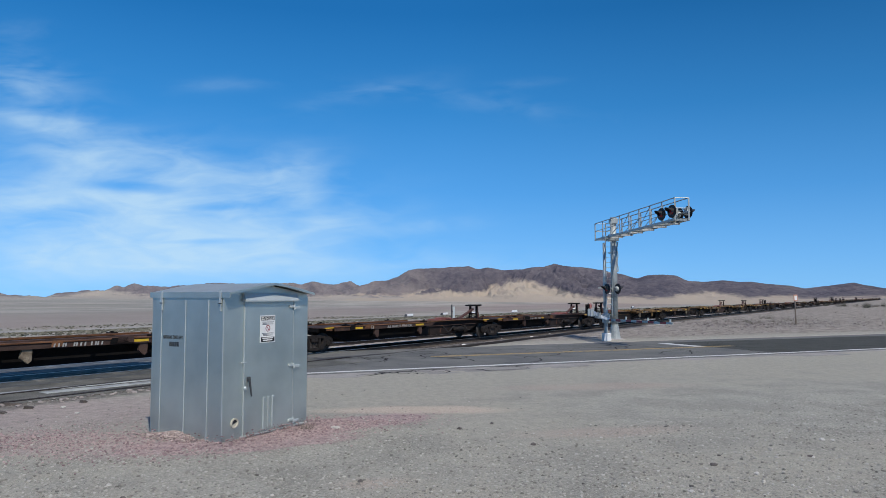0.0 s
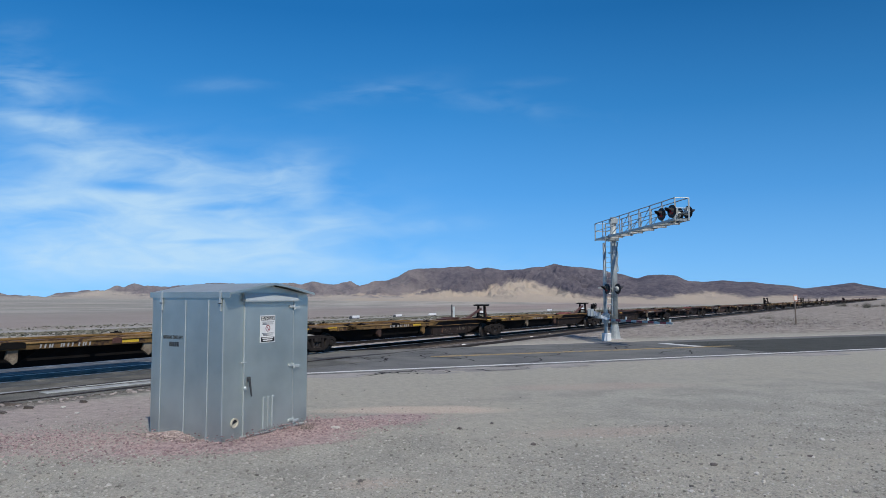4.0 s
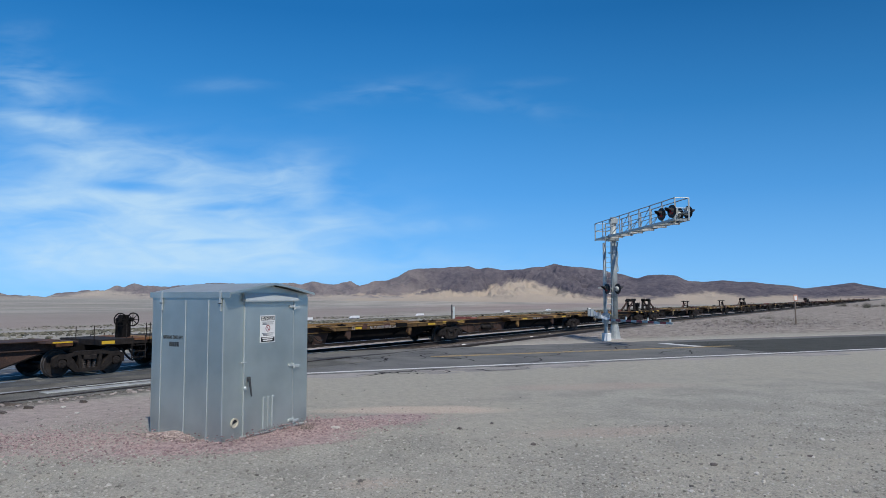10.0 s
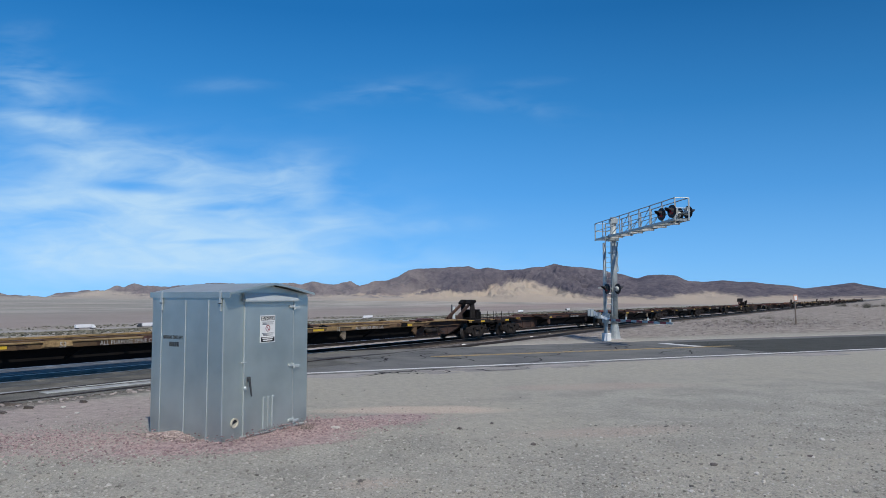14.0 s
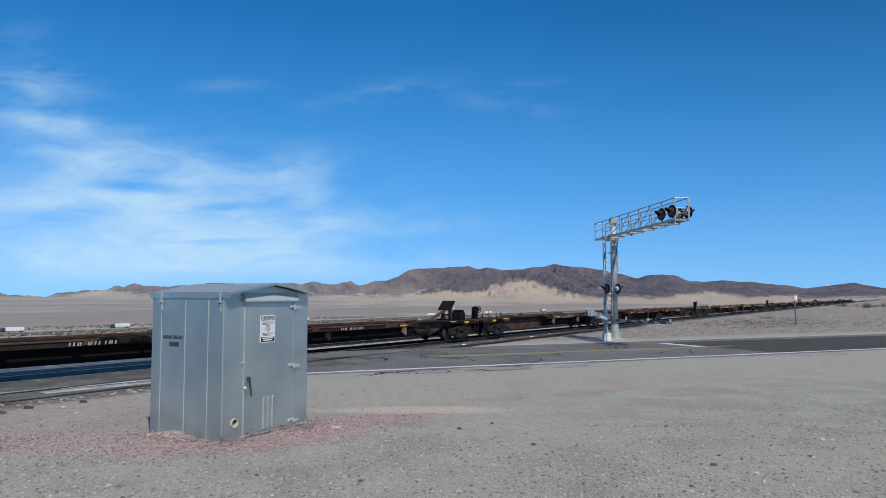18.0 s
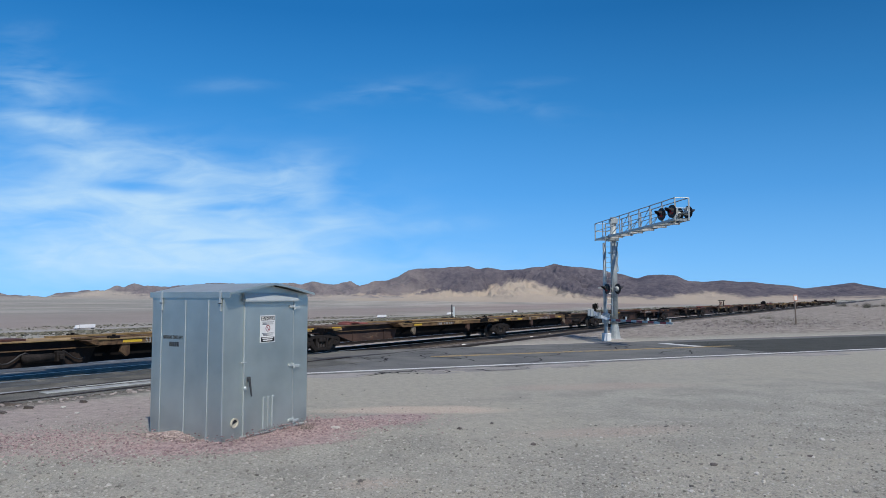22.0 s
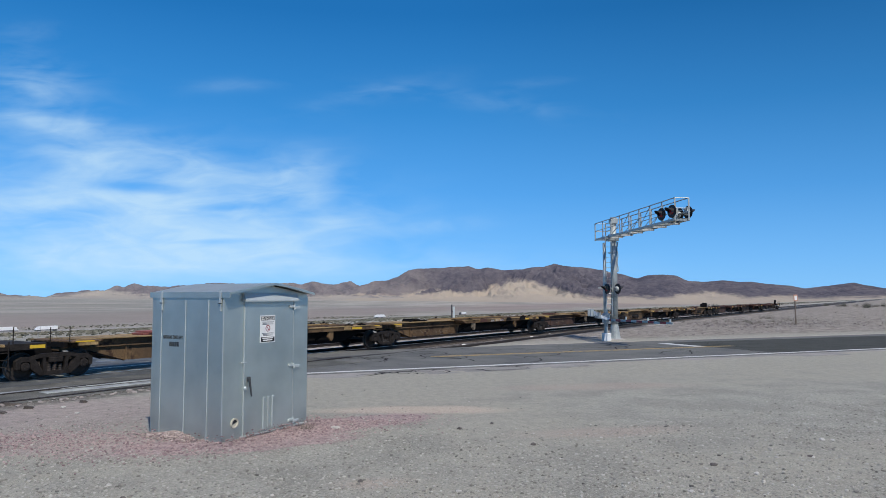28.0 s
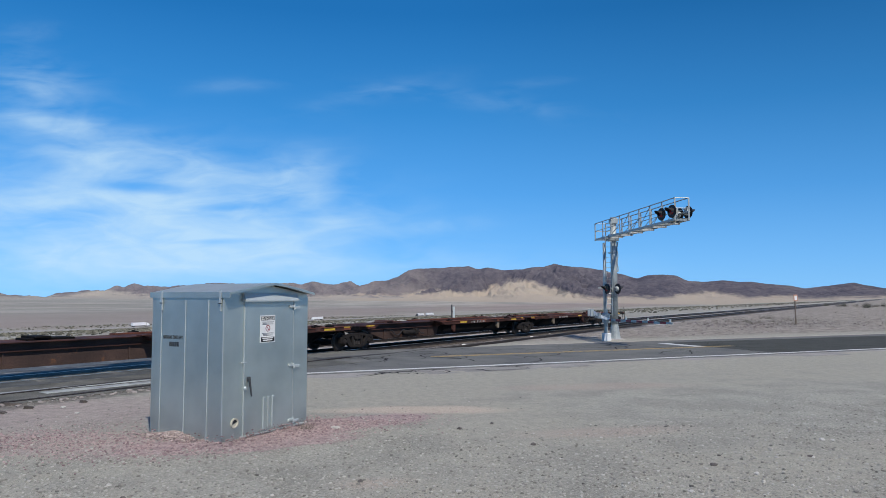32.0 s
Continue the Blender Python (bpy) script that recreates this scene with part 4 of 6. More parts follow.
def build_truck():
    """Three-piece freight bogie; x along the track, its centre at rail level."""
    tk = empty("rail_bogie", Matrix(), "grimy cast steel freight bogie rolling on the rails", "bogie", "bogies of the train")
    half = 0.89
    wm = rimmed_wheel()
    for x in (-half, half):
        ax = part("axle", tube(B(), (x, -1.02, WHEEL_R), (x, 1.02, WHEEL_R), 0.075, None, 12), M["wheel_steel"], tk)
        for sy in (-1, 1):
            w = part("wheel", wm, None, ax)
            w.location = (x, sy * 0.765, WHEEL_R)
            if sy > 0:
                w.rotation_euler = (0, 0, math.pi)
            bc = part("bearing_cap", lathe(B(), [(0.10, -0.10), (0.135, -0.08), (0.135, 0.06), (0.10, 0.08)], 16), M["frame_grime"], ax)
            bc.location = (x, sy * 1.05, WHEEL_R)
            for k in range(3):
                bm = tube(B(), (0.06 * math.cos(2.1 * k), -0.115, 0.06 * math.sin(2.1 * k)), (0.06 * math.cos(2.1 * k), -0.09, 0.06 * math.sin(2.1 * k)), 0.018, None, 6)
                bo = part("bolt", bm, M["wheel_steel"], ax)
                bo.location = (x, sy * 1.05, WHEEL_R)
                if sy > 0:
                    bo.rotation_euler = (0, 0, math.pi)
    for sy in (-1, 1):
        bm = B()
        y0, y1 = sy * 0.96, sy * 1.13
        # upper chord, arched over the bearings
        prism(bm, [(-1.16, 0.36), (-1.16, 0.60), (-0.98, 0.71), (-0.72, 0.70), (-0.45, 0.78), (0.45, 0.78), (0.72, 0.70), (0.98, 0.71), (1.16, 0.60), (1.16, 0.36), (1.04, 0.36), (1.03, 0.53), (0.96, 0.57), (0.82, 0.57), (0.75, 0.53), (0.74, 0.60), (0.42, 0.66), (-0.42, 0.66), (-0.74, 0.60), (-0.75, 0.53), (-0.82, 0.57), (-0.96, 0.57), (-1.03, 0.53), (-1.04, 0.36)], y0, y1)
        # inner jaws and lower chord
        for s in (-1, 1):
            prism(bm, [(s * 0.75, 0.60), (s * 0.62, 0.63), (s * 0.36, 0.24), (s * 0.36, 0.14), (s * 0.46, 0.14), (s * 0.74, 0.36)], y0, y1)
            prism(bm, [(s * 0.40, 0.68), (s * 0.30, 0.68), (s * 0.26, 0.24), (s * 0.36, 0.24)], y0, y1)
        prism(bm, [(-0.46, 0.14), (0.46, 0.14), (0.40, 0.25), (-0.40, 0.25)], y0, y1)
        part("side_frame", bm, M["frame_grime"], tk)
        for k in (-0.17, 0.0, 0.17):
            bm = B()
            for i in range(5):
                z = 0.26 + i * 0.055
                bmesh.ops.create_cone(bm, cap_ends=True, segments=10, radius1=0.072, radius2=0.06, depth=0.032, matrix=Matrix.Translation((k, sy * 1.045, z + 0.016)))
            part("spring", bm, M["wheel_steel"], tk)
    part("bolster", box(B(), -0.22, 0.22, -1.16, 1.16, 0.50, 0.655, 0.02), M["frame_grime"], tk)
    part("centre_plate", tube(B(), (0, 0, 0.655), (0, 0, 0.80), 0.2, None, 14), M["under_black"], tk)
    for x in (-1.25, 1.25):
        part("brake_beam", bar(B(), (x, -0.7, 0.36), (x, 0.7, 0.36), 0.08, 0.12), M["under_black"], tk)
    for x in (-0.45, 0.45):
        part("brake_rod", bar(B(), (x, -0.25, 0.18), (x * 1.05, -0.25, 0.62), 0.05, 0.03), M["rust"], tk)
    return tk


DECK = 1.13


MARK = mesh_of("marking", prism(B(), [(0.0, -0.065), (0.05, -0.065), (0.072, 0.045), (0.022, 0.045)], -0.002, 0.002), M["letter"])


def build_unit(length, paint, edge, plates, paint_name, marks, narrow_start, kink):
    """One platform of an articulated spine car. x=0 and x=length are the bogie centres; y<0 faces the road.
    Its trailer end is a bare spine beam, its other end has wide side sills; kink is where the one becomes the other."""
    u = empty("spine_car_platform", Matrix(), f"weathered {paint_name} articulated spine car platform rolling empty", "railway car", "platforms of the train")
    L = length

    def at(d):
        return d if narrow_start else L - d

    def span(d0, d1):
        return min(at(d0), at(d1)), max(at(d0), at(d1))

    plate = random.choice(plates)
    # bare spine beam with a slanted foot by the bogie
    prof = [(at(0.35), DECK - 0.03), (at(0.35), 0.80), (at(1.25), 0.76), (at(2.55), 0.36), (at(kink), 0.36), (at(kink + 0.35), DECK - 0.03)]
    beam = part("spine_beam", prism(B(), prof, -0.64, 0.64), plate, u, "weathered bare spine beam")
    for sy in (-1, 1):
        part("beam_flange", box(B(), *span(1.3, kink + 0.3), *sorted((sy * 0.642, sy * 0.72)), 0.845, 0.875), paint, beam)
        part("beam_lip", bar(B(), (at(1.25), sy * 0.67, 0.75), (at(2.55), sy * 0.67, 0.35), 0.06, 0.03), M["under_black"], beam)
        for d in (2.6, kink - 0.9):
            part("beam_rib", box(B(), *span(d, d + 0.05), *sorted((sy * 0.642, sy * 0.675)), 0.37, 0.84), plate, beam)
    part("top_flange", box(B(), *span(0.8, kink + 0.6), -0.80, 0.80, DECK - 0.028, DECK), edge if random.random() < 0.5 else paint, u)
    # inner sill under the wide part; its black stands in for deck shade
    prof = [(at(kink + 0.3), DECK - 0.035), (at(kink), 0.37), (at(L - 2.9), 0.36), (at(L - 1.35), 0.74), (at(L - 0.35), 0.80), (at(L - 0.35), DECK - 0.035)]
    part("centre_sill", prism(B(), prof, -0.60, 0.60), M["under_black"], u, "centre sill coloured black for the shade under the deck")
    for sy in (-1, 1):
        part("side_sill", box(B(), *span(kink, L - 1.15), *sorted((sy * 1.22, sy * 1.30)), DECK - 0.20, DECK - 0.032, 0.008), paint, u)
        # flange in the brighter edge tone, as if sunlit from above
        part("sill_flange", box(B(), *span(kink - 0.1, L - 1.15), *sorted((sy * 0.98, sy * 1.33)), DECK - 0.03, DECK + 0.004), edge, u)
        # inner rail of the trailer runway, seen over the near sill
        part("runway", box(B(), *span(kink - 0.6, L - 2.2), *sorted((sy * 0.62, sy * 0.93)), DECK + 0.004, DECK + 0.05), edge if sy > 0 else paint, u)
        part("sill_nose", prism(B(), [(at(kink), DECK - 0.03), (at(kink - 0.5), DECK - 0.03), (at(kink - 0.1), DECK - 0.2), (at(kink), DECK - 0.2)], *sorted((sy * 0.72, sy * 1.29))), paint, u)
    part("end_deck", box(B(), *span(0.45, 1.45), -1.20, 1.20, DECK - 0.07, DECK - 0.024), paint, u)
    part("end_deck", box(B(), *span(L - 3.6, L - 0.45), -1.20, 1.20, DECK - 0.07, DECK - 0.024), paint, u)
    for d in (0.38, L - 0.38):
        part("end_beam", box(B(), at(d) - 0.06, at(d) + 0.06, -0.95, 0.95, DECK - 0.22, DECK - 0.07), M["under_black"], u)
    # cross bearers and gussets under the wide part
    k = max(4, int((L - kink - 2) / 1.7))
    for i in range(k):
        x = at(kink + 0.5 + (L - kink - 3.0) * i / (k - 1))
        part("cross_bearer", box(B(), x - 0.05, x + 0.05, -1.22, 1.22, DECK - 0.22, DECK - 0.03), M["under_black"], u)
        for sy in (-1, 1):
            if i % 2 == 0:
                part("gusset", bar(B(), (x, sy * 0.63, 0.55), (x + 0.25, sy * 1.18, DECK - 0.2), 0.05, 0.09), M["under_black"], u)
    # pedestals and guides for containers
    for d in (kink + 0.5, L - 2.9, L - 2.0):
        for sy in (-1, 1):
            x = at(d)
            bm = box(B(), x - 0.16, x + 0.16, *sorted((sy * 1.05, sy * 1.30)), DECK, DECK + 0.07, 0.01)
            box(bm, x - 0.05, x + 0.05, *sorted((sy * 1.13, sy * 1.22)), DECK + 0.07, DECK + 0.12, 0.01)
            part("pedestal", bm, M["under_black"], u)
    # folded hitch lying on the beam
    d = random.uniform(2.6, 3.6)
    bm = box(B(), *span(d, d + 1.5), -0.34, 0.34, DECK, DECK + 0.07, 0.01)
    box(bm, *span(d + 0.2, d + 0.7), -0.42, 0.42, DECK + 0.07, DECK + 0.13, 0.01)
    part("folded_hitch", bm, random.choice((M["rust"], M["faded_red"], M["under_black"])), u, "folded hitch lying on the deck")
    # brake gear hung on the bare beam: reservoir, valve, looping pipes
    if random.random() < 0.65:
        gx = at(random.uniform(3.4, kink - 1.2))
        part("air_reservoir", tube(B(), (gx - 0.45, -0.80, 0.62), (gx + 0.45, -0.80, 0.62), 0.13, None, 12), M["frame_grime"], u, "grimy air reservoir", True)
        bm = box(B(), gx + 0.55, gx + 0.80, -0.88, -0.66, 0.48, 0.80, 0.02)
        box(bm, gx + 0.60, gx + 0.72, -0.93, -0.88, 0.55, 0.70, 0.01)
        part("control_valve", bm, M["frame_grime"], u, "cast brake control valve")
        bm = B()
        pts = [(gx - 1.5 + 3.0 * i / 18, -0.74, 0.80 - 0.30 * abs(math.sin(i * 0.46)) ** 1.5) for i in range(19)]
        for a, c in zip(pts, pts[1:]):
            tube(bm, a, c, 0.026, None, 6)
        part("brake_hose", bm, M["hose"], u, "looping black brake hose")
    elif random.random() < 0.7:
        # scrawled paint strokes
        bm = B()
        for g in range(random.randint(1, 3)):
            gx, gz = at(random.uniform(3.0, kink - 1.6)), random.uniform(0.50, 0.66)
            for k in range(random.randint(8, 14)):
                if random.random() < 0.25:
                    continue
                px, pz, turn = gx + k * 0.075, gz + random.uniform(-0.03, 0.03), random.uniform(0, 6.28)
                bend, size = random.choice((-1, 1)) * random.uniform(0.5, 1.1), random.uniform(0.03, 0.06)
                for step_n in range(random.randint(2, 5)):
                    nx, nz = px + size * math.cos(turn), pz + size * math.sin(turn)
                    bar(bm, (px, -0.6425, pz), (nx, -0.6425, nz), 0.004, 0.010)
                    px, pz, turn = nx, nz, turn + bend
        part("scrawl", bm, M["cream"], beam, "faded scrawled strokes")
    # battered lips and plates along the sill
    for k in range(random.randint(3, 6)):
        w = random.uniform(0.25, 1.1)
        x = min(at(kink + 0.2), at(L - 1.4)) + random.uniform(0.0, L - kink - 1.6 - w)
        zz = random.uniform(0.01, 0.045)
        bm = prism(B(), [(x, DECK - 0.16), (x + w, DECK - 0.15), (x + w * 0.96, DECK + zz * 0.4), (x + w * 0.6, DECK + zz), (x + w * 0.1, DECK + zz * 0.7)], -1.345, -1.332)
        part("sill_patch", bm, random.choice((M["rust"], paint, M["under_black"], edge)), u, "bent and rusted sill patch")
    # reflective strips, bare patches over the bogies, bent brackets under the sill
    for d in (kink + random.uniform(0.6, 1.6), L - random.uniform(2.4, 3.2)):
        x = min(at(d), at(d + 0.7))
        part("reflector_strip", box(B(), x, x + 0.7, -1.3035, -1.30, DECK - 0.15, DECK - 0.06), M["reflector"], u, "yellow reflector strip")
    for x in (0.55, L - 1.25):
        part("reflector_strip", box(B(), x, x + 0.62, -1.2035, -1.2, DECK - 0.068, DECK - 0.026), M["reflector"], u, "yellow reflector strip")
        part("worn_patch", box(B(), x + 0.1, x + 0.1 + random.uniform(0.3, 0.7), -1.215, -1.19, DECK - 0.17, DECK - 0.08), edge, u, "worn pale paint patch")
    for d in (L - 4.2, kink + 0.9):
        x = at(d)
        bm = prism(B(), [(x - 0.14, DECK - 0.19), (x + 0.14, DECK - 0.19), (x + 0.13, 0.60), (x + 0.02, 0.52), (x - 0.20, 0.70)], -1.26, -1.16)
        part("bracket", bm, random.choice((M["cream"], paint, PAINT["brown"])), u, "worn side bracket")
    text_x = L - 7.6 if narrow_start else 4.9
    if marks == "words":
        t = part("lettering", text_mesh("lettering", "ALL PURPOSE SPINE CAR", 0.19, M["letter"]), None, u, "white lettering")
        t.matrix_basis = pose(text_x, -1.347, DECK - 0.185, 90, 0, 0)
        t = part("lettering", text_mesh("lettering", "53", 0.24, M["letter"]), None, u, "white lettering")
        t.matrix_basis = pose(text_x - 1.3, -1.347, DECK - 0.19, 90, 0, 0)
    elif marks == "bars":
        for i in range(14):
            if i not in (4, 9):
                k = part("marking", MARK, None, u, "white unreadable marking")
                k.location = (text_x + i * 0.115 + 0.02 * (i % 3), -1.347, DECK - 0.105)
    return u


def add_hitch(u, x, facing, colour, tilt=0.0):
    """Raised trailer hitch: plate on two legs with a diagonal strut; facing is the way the strut leans."""
    z0, z1 = DECK - 0.03, 1.93
    q = tilt * 0.30
    part("hitch_plate", prism(B(), [(x - 0.30, z1 - 0.01 - q), (x - 0.28, z1 + 0.04 - q), (x + 0.26, z1 + 0.06 + q), (x + 0.31, z1 + 0.01 + q), (x + 0.16, z1 - 0.04 + q * 0.6), (x - 0.12, z1 - 0.05 - q * 0.4)], -0.42, 0.42), M["under_black"], u, "fifth-wheel plate")
    for sy in (-1, 1):
        part("hitch_leg", bar(B(), (x - 0.09, sy * 0.26, z0), (x - 0.05, sy * 0.22, z1 - 0.05), 0.08, 0.085), M["under_black"], u)
        part("hitch_leg", bar(B(), (x + 0.17, sy * 0.26, z0), (x + 0.06, sy * 0.22, z1 - 0.05), 0.08, 0.075), colour, u)
    part("hitch_strut", bar(B(), (x + facing * 1.75, 0, DECK + 0.02), (x + facing * 0.10, 0, z1 - 0.22), 0.18, 0.085), colour, u, "rusty diagonal strut")
    part("strut_foot", box(B(), min(x + facing * 1.5, x + facing * 2.1), max(x + facing * 1.5, x + facing * 2.1), -0.2, 0.2, DECK - 0.02, DECK + 0.07, 0.01), colour, u)
    part("hitch_base", box(B(), x - 0.40, x + 0.45, -0.45, 0.45, DECK - 0.02, DECK + 0.05, 0.01), M["under_black"], u)
    part("cross_tie", bar(B(), (x, -0.30, 1.42), (x, 0.30, 1.42), 0.06, 0.09), colour, u)


def add_shroud(u, x, facing, colour):
    """Tall hitch: plate on an A-shaped frame with plated cheeks."""
    z1 = 2.12
    for sy in (-1, 1):
        # the split head with its two jaws
        part("hitch_jaw", prism(B(), [(x - facing * 0.38, z1 + 0.02), (x - facing * 0.30, z1 + 0.16), (x - facing * 0.05, z1 + 0.10), (x + facing * 0.10, z1 + 0.17), (x + facing * 0.42, z1 - 0.02), (x + facing * 0.40, z1 - 0.12), (x - facing * 0.10, z1 - 0.10)], sy * 0.10, sy * 0.40), M["under_black"], u, "black fifth-wheel jaw")
        # a tapered upright slab and a leaning strut
        part("hitch_leg", prism(B(), [(x - facing * 0.40, DECK - 0.02), (x + facing * 0.22, DECK - 0.02), (x + facing * 0.14, z1 - 0.10), (x - facing * 0.20, z1 - 0.02)], sy * 0.27, sy * 0.36), M["frame_grime"], u)
        part("hitch_strut", bar(B(), (x + facing * 1.80, sy * 0.30, DECK + 0.06), (x + facing * 0.22, sy * 0.28, z1 - 0.10), 0.07, 0.17), colour, u, "rusty diagonal strut")
        part("gusset_plate", prism(B(), [(x + facing * 1.15, DECK), (x + facing * 1.95, DECK), (x + facing * 1.80, DECK + 0.16), (x + facing * 1.35, DECK + 0.40)], sy * 0.355, sy * 0.375), colour, u)
    part("cross_tie", bar(B(), (x - facing * 0.1, -0.28, 1.62), (x - facing * 0.1, 0.28, 1.62), 0.10, 0.14), M["under_black"], u)
    part("hitch_base", box(B(), x - 0.55, x + 0.55, -0.46, 0.46, DECK - 0.02, DECK + 0.06, 0.01), M["under_black"], u)


def add_end(u, x, s, wheel_mat, tall, edge):
    """Car end past the outer bogie: sill, brake stand, ladder, hose, coupler. s points outwards."""
    y = DECK
    part("end_sill", box(B(), min(x + s * 0.3, x + s * 2.0), max(x + s * 0.3, x + s * 2.0), -1.15, 1.15, y - 0.22, y - 0.03, 0.01), M["frame_grime"], u)
    part("end_plank", box(B(), min(x + s * 1.5, x + s * 2.03), max(x + s * 1.5, x + s * 2.03), -1.17, 1.17, y - 0.10, y - 0.026), edge, u, "plank on the end platform in the sunlit edge tone")
    part("draft_gear", box(B(), min(x - s * 0.4, x + s * 1.9), max(x - s * 0.4, x + s * 1.9), -0.24, 0.24, y - 0.48, y - 0.22), M["under_black"], u)
    part("coupler", prism(B(), [(x + s * 1.9, 0.76), (x + s * 2.2, 0.72), (x + s * 2.32, 0.74), (x + s * 2.32, 0.98), (x + s * 2.2, 1.0), (x + s * 1.9, 0.92)], -0.14, 0.14), M["frame_grime"], u, "knuckle coupler")
    hose = B()
    pts = [(x + s * (1.55 + 0.75 * i / 8), -0.36 - 0.1 * math.sin(i / 8 * math.pi), 0.74 - 0.42 * math.sin(i / 8 * math.pi)) for i in range(9)]
    for a, c in zip(pts, pts[1:]):
        tube(hose, a, c, 0.034, None, 7)
    part("air_hose", hose, M["hose"], u, "sagging black air hose")
    for sy in (-1, 1):
        lad = B()
        for xx in (x + s * 1.40, x + s * 1.90):
            tube(lad, (xx, sy * 1.18, 0.42), (xx, sy * 1.18, y + 0.05), 0.018, None, 6)
        for i in range(3):
            tube(lad, (x + s * 1.40, sy * 1.18, 0.46 + i * 0.2), (x + s * 1.90, sy * 1.18, 0.46 + i * 0.2), 0.018, None, 6)
        part("ladder", lad, M["frame_grime"], u)
        part("reflector_strip", box(B(), min(x + s * 0.35, x + s * 0.8), max(x + s * 0.35, x + s * 0.8), *sorted((sy * 1.1535, sy * 1.15)), y - 0.18, y - 0.08), M["reflector"], u, "yellow reflector strip")
    if tall:
        bx = x + s * 1.62
        part("brake_stand", box(B(), bx - 0.12, bx + 0.12, -0.5, -0.2, y - 0.03, y + 0.72, 0.02), M["under_black"], u)
        for k, (dx, mt) in enumerate(((-0.28, M["under_black"]), (0.28, wheel_mat))):
            bm = B()
            cx, cz, R = bx + dx * 0.85, y + 0.56, 0.22
            ring = [(cx + R * math.cos(a * math.pi / 8), -0.52, cz + R * math.sin(a * math.pi / 8)) for a in range(17)]
            for a, c in zip(ring, ring[1:]):
                tube(bm, a, c, 0.020, None, 6)
            for a in range(0, 16, 2):
                tube(bm, (cx, -0.50, cz), ring[a], 0.012, None, 5)
            tube(bm, (cx, -0.52, cz), (cx, -0.34, cz), 0.07, None, 8)
            part("brake_wheel", bm, mt, u, "spoked hand brake wheel")
            part("brake_post", box(B(), cx - 0.03, cx + 0.03, -0.36, -0.30, y - 0.03, cz, 0.0), M["under_black"], u)
    elif tall is not None:
        bm = box(B(), x + s * 1.3 - 0.28, x + s * 1.3 + 0.28, -0.45, 0.35, y - 0.03, y + 0.42, 0.02)
        box(bm, x + s * 1.3 - 0.05, x + s * 1.3 + 0.25, -0.40, 0.2, y + 0.42, y + 0.56, 0.02)
        part("brake_box", bm, M["under_black"], u, "boxy black brake housing")
    for xx in (x + s * 1.25, x + s * 1.98):
        part("grab_post", tube(B(), (xx, -1.10, y - 0.05), (xx, -1.10, y + 0.46), 0.017, None, 6), M["frame_grime"], u)
    for xx in (x + s * 0.15, x - s * 0.45):
        part("grab_post", tube(B(), (xx, -1.05, y - 0.05), (xx, -1.05, y + 0.42), 0.015, None, 6), M["frame_grime"], u)


# cars by their bogie places along the train, colour and lettering
CARS = (
    ((-342.6, -326.4, -310.0, -294.1, -278.0), "brown", "brown and yellow"),
    ((-273.4, -257.2, -240.1, -223.1, -207.0, -190.1), "yellow", "yellow"),
    ((-184.8, -168.9, -152.5, -135.9, -119.2, -103.6), "brown", "brown"),
    ((-99.5, -82.3, -64.6, -48.5), "yellow", "yellow"),
    ((-43.6, -27.0, -8.8, 7.7), "tan", "tan"),
    ((12.0, 28.8, 44.8, 61.2, 78.0, 93.6), "dark", "black"),
    ((98.1, 115.0, 133.0, 149.3), "red", "oxide red"),
    ((154.1, 170.9, 187.4, 204.0), "tan", "tan"),
    ((208.3, 223.9, 240.8, 257.8, 274.3, 290.9), "brown", "brown"),
    ((295.6, 312.0, 329.8, 346.9, 364.9, 381.0), "tan", "tan"),
    ((385.2, 403.3, 421.0, 438.9), "red", "oxide red"),
)
# raised hitches: place along the train, lean of the strut, kind
HITCHES = ((-294.5, -1, 0), (-278.4, -1, 0), (-272.9, 1, 0), (-223.4, -1, 0), (-206.8, -1, 0), (-189.9, -1, 0), (-98.3, 1, 1), (-47.6, -1, 1), (-42.8, 1, 1), (-27.1, -1, 0), (-7.2, 1, 0), (8.4, -1, 1), (93.8, -1, 2), (257.0, -1, 0))
UB = M["under_black"]
PLATES = {"brown": (PAINT["brown"], PAINT["brown"], PAINT["dark"]), "yellow": (PAINT["brown"], PAINT["dark"]), "dark": (PAINT["brown"], PAINT["brown"]), "red": (PAINT["dark"], PAINT["brown"], PAINT["red"]), "tan": (PAINT["tan"], PAINT["tan"], PAINT["brown"])}
truck0 = build_truck()
first_truck = True
random.seed(21)
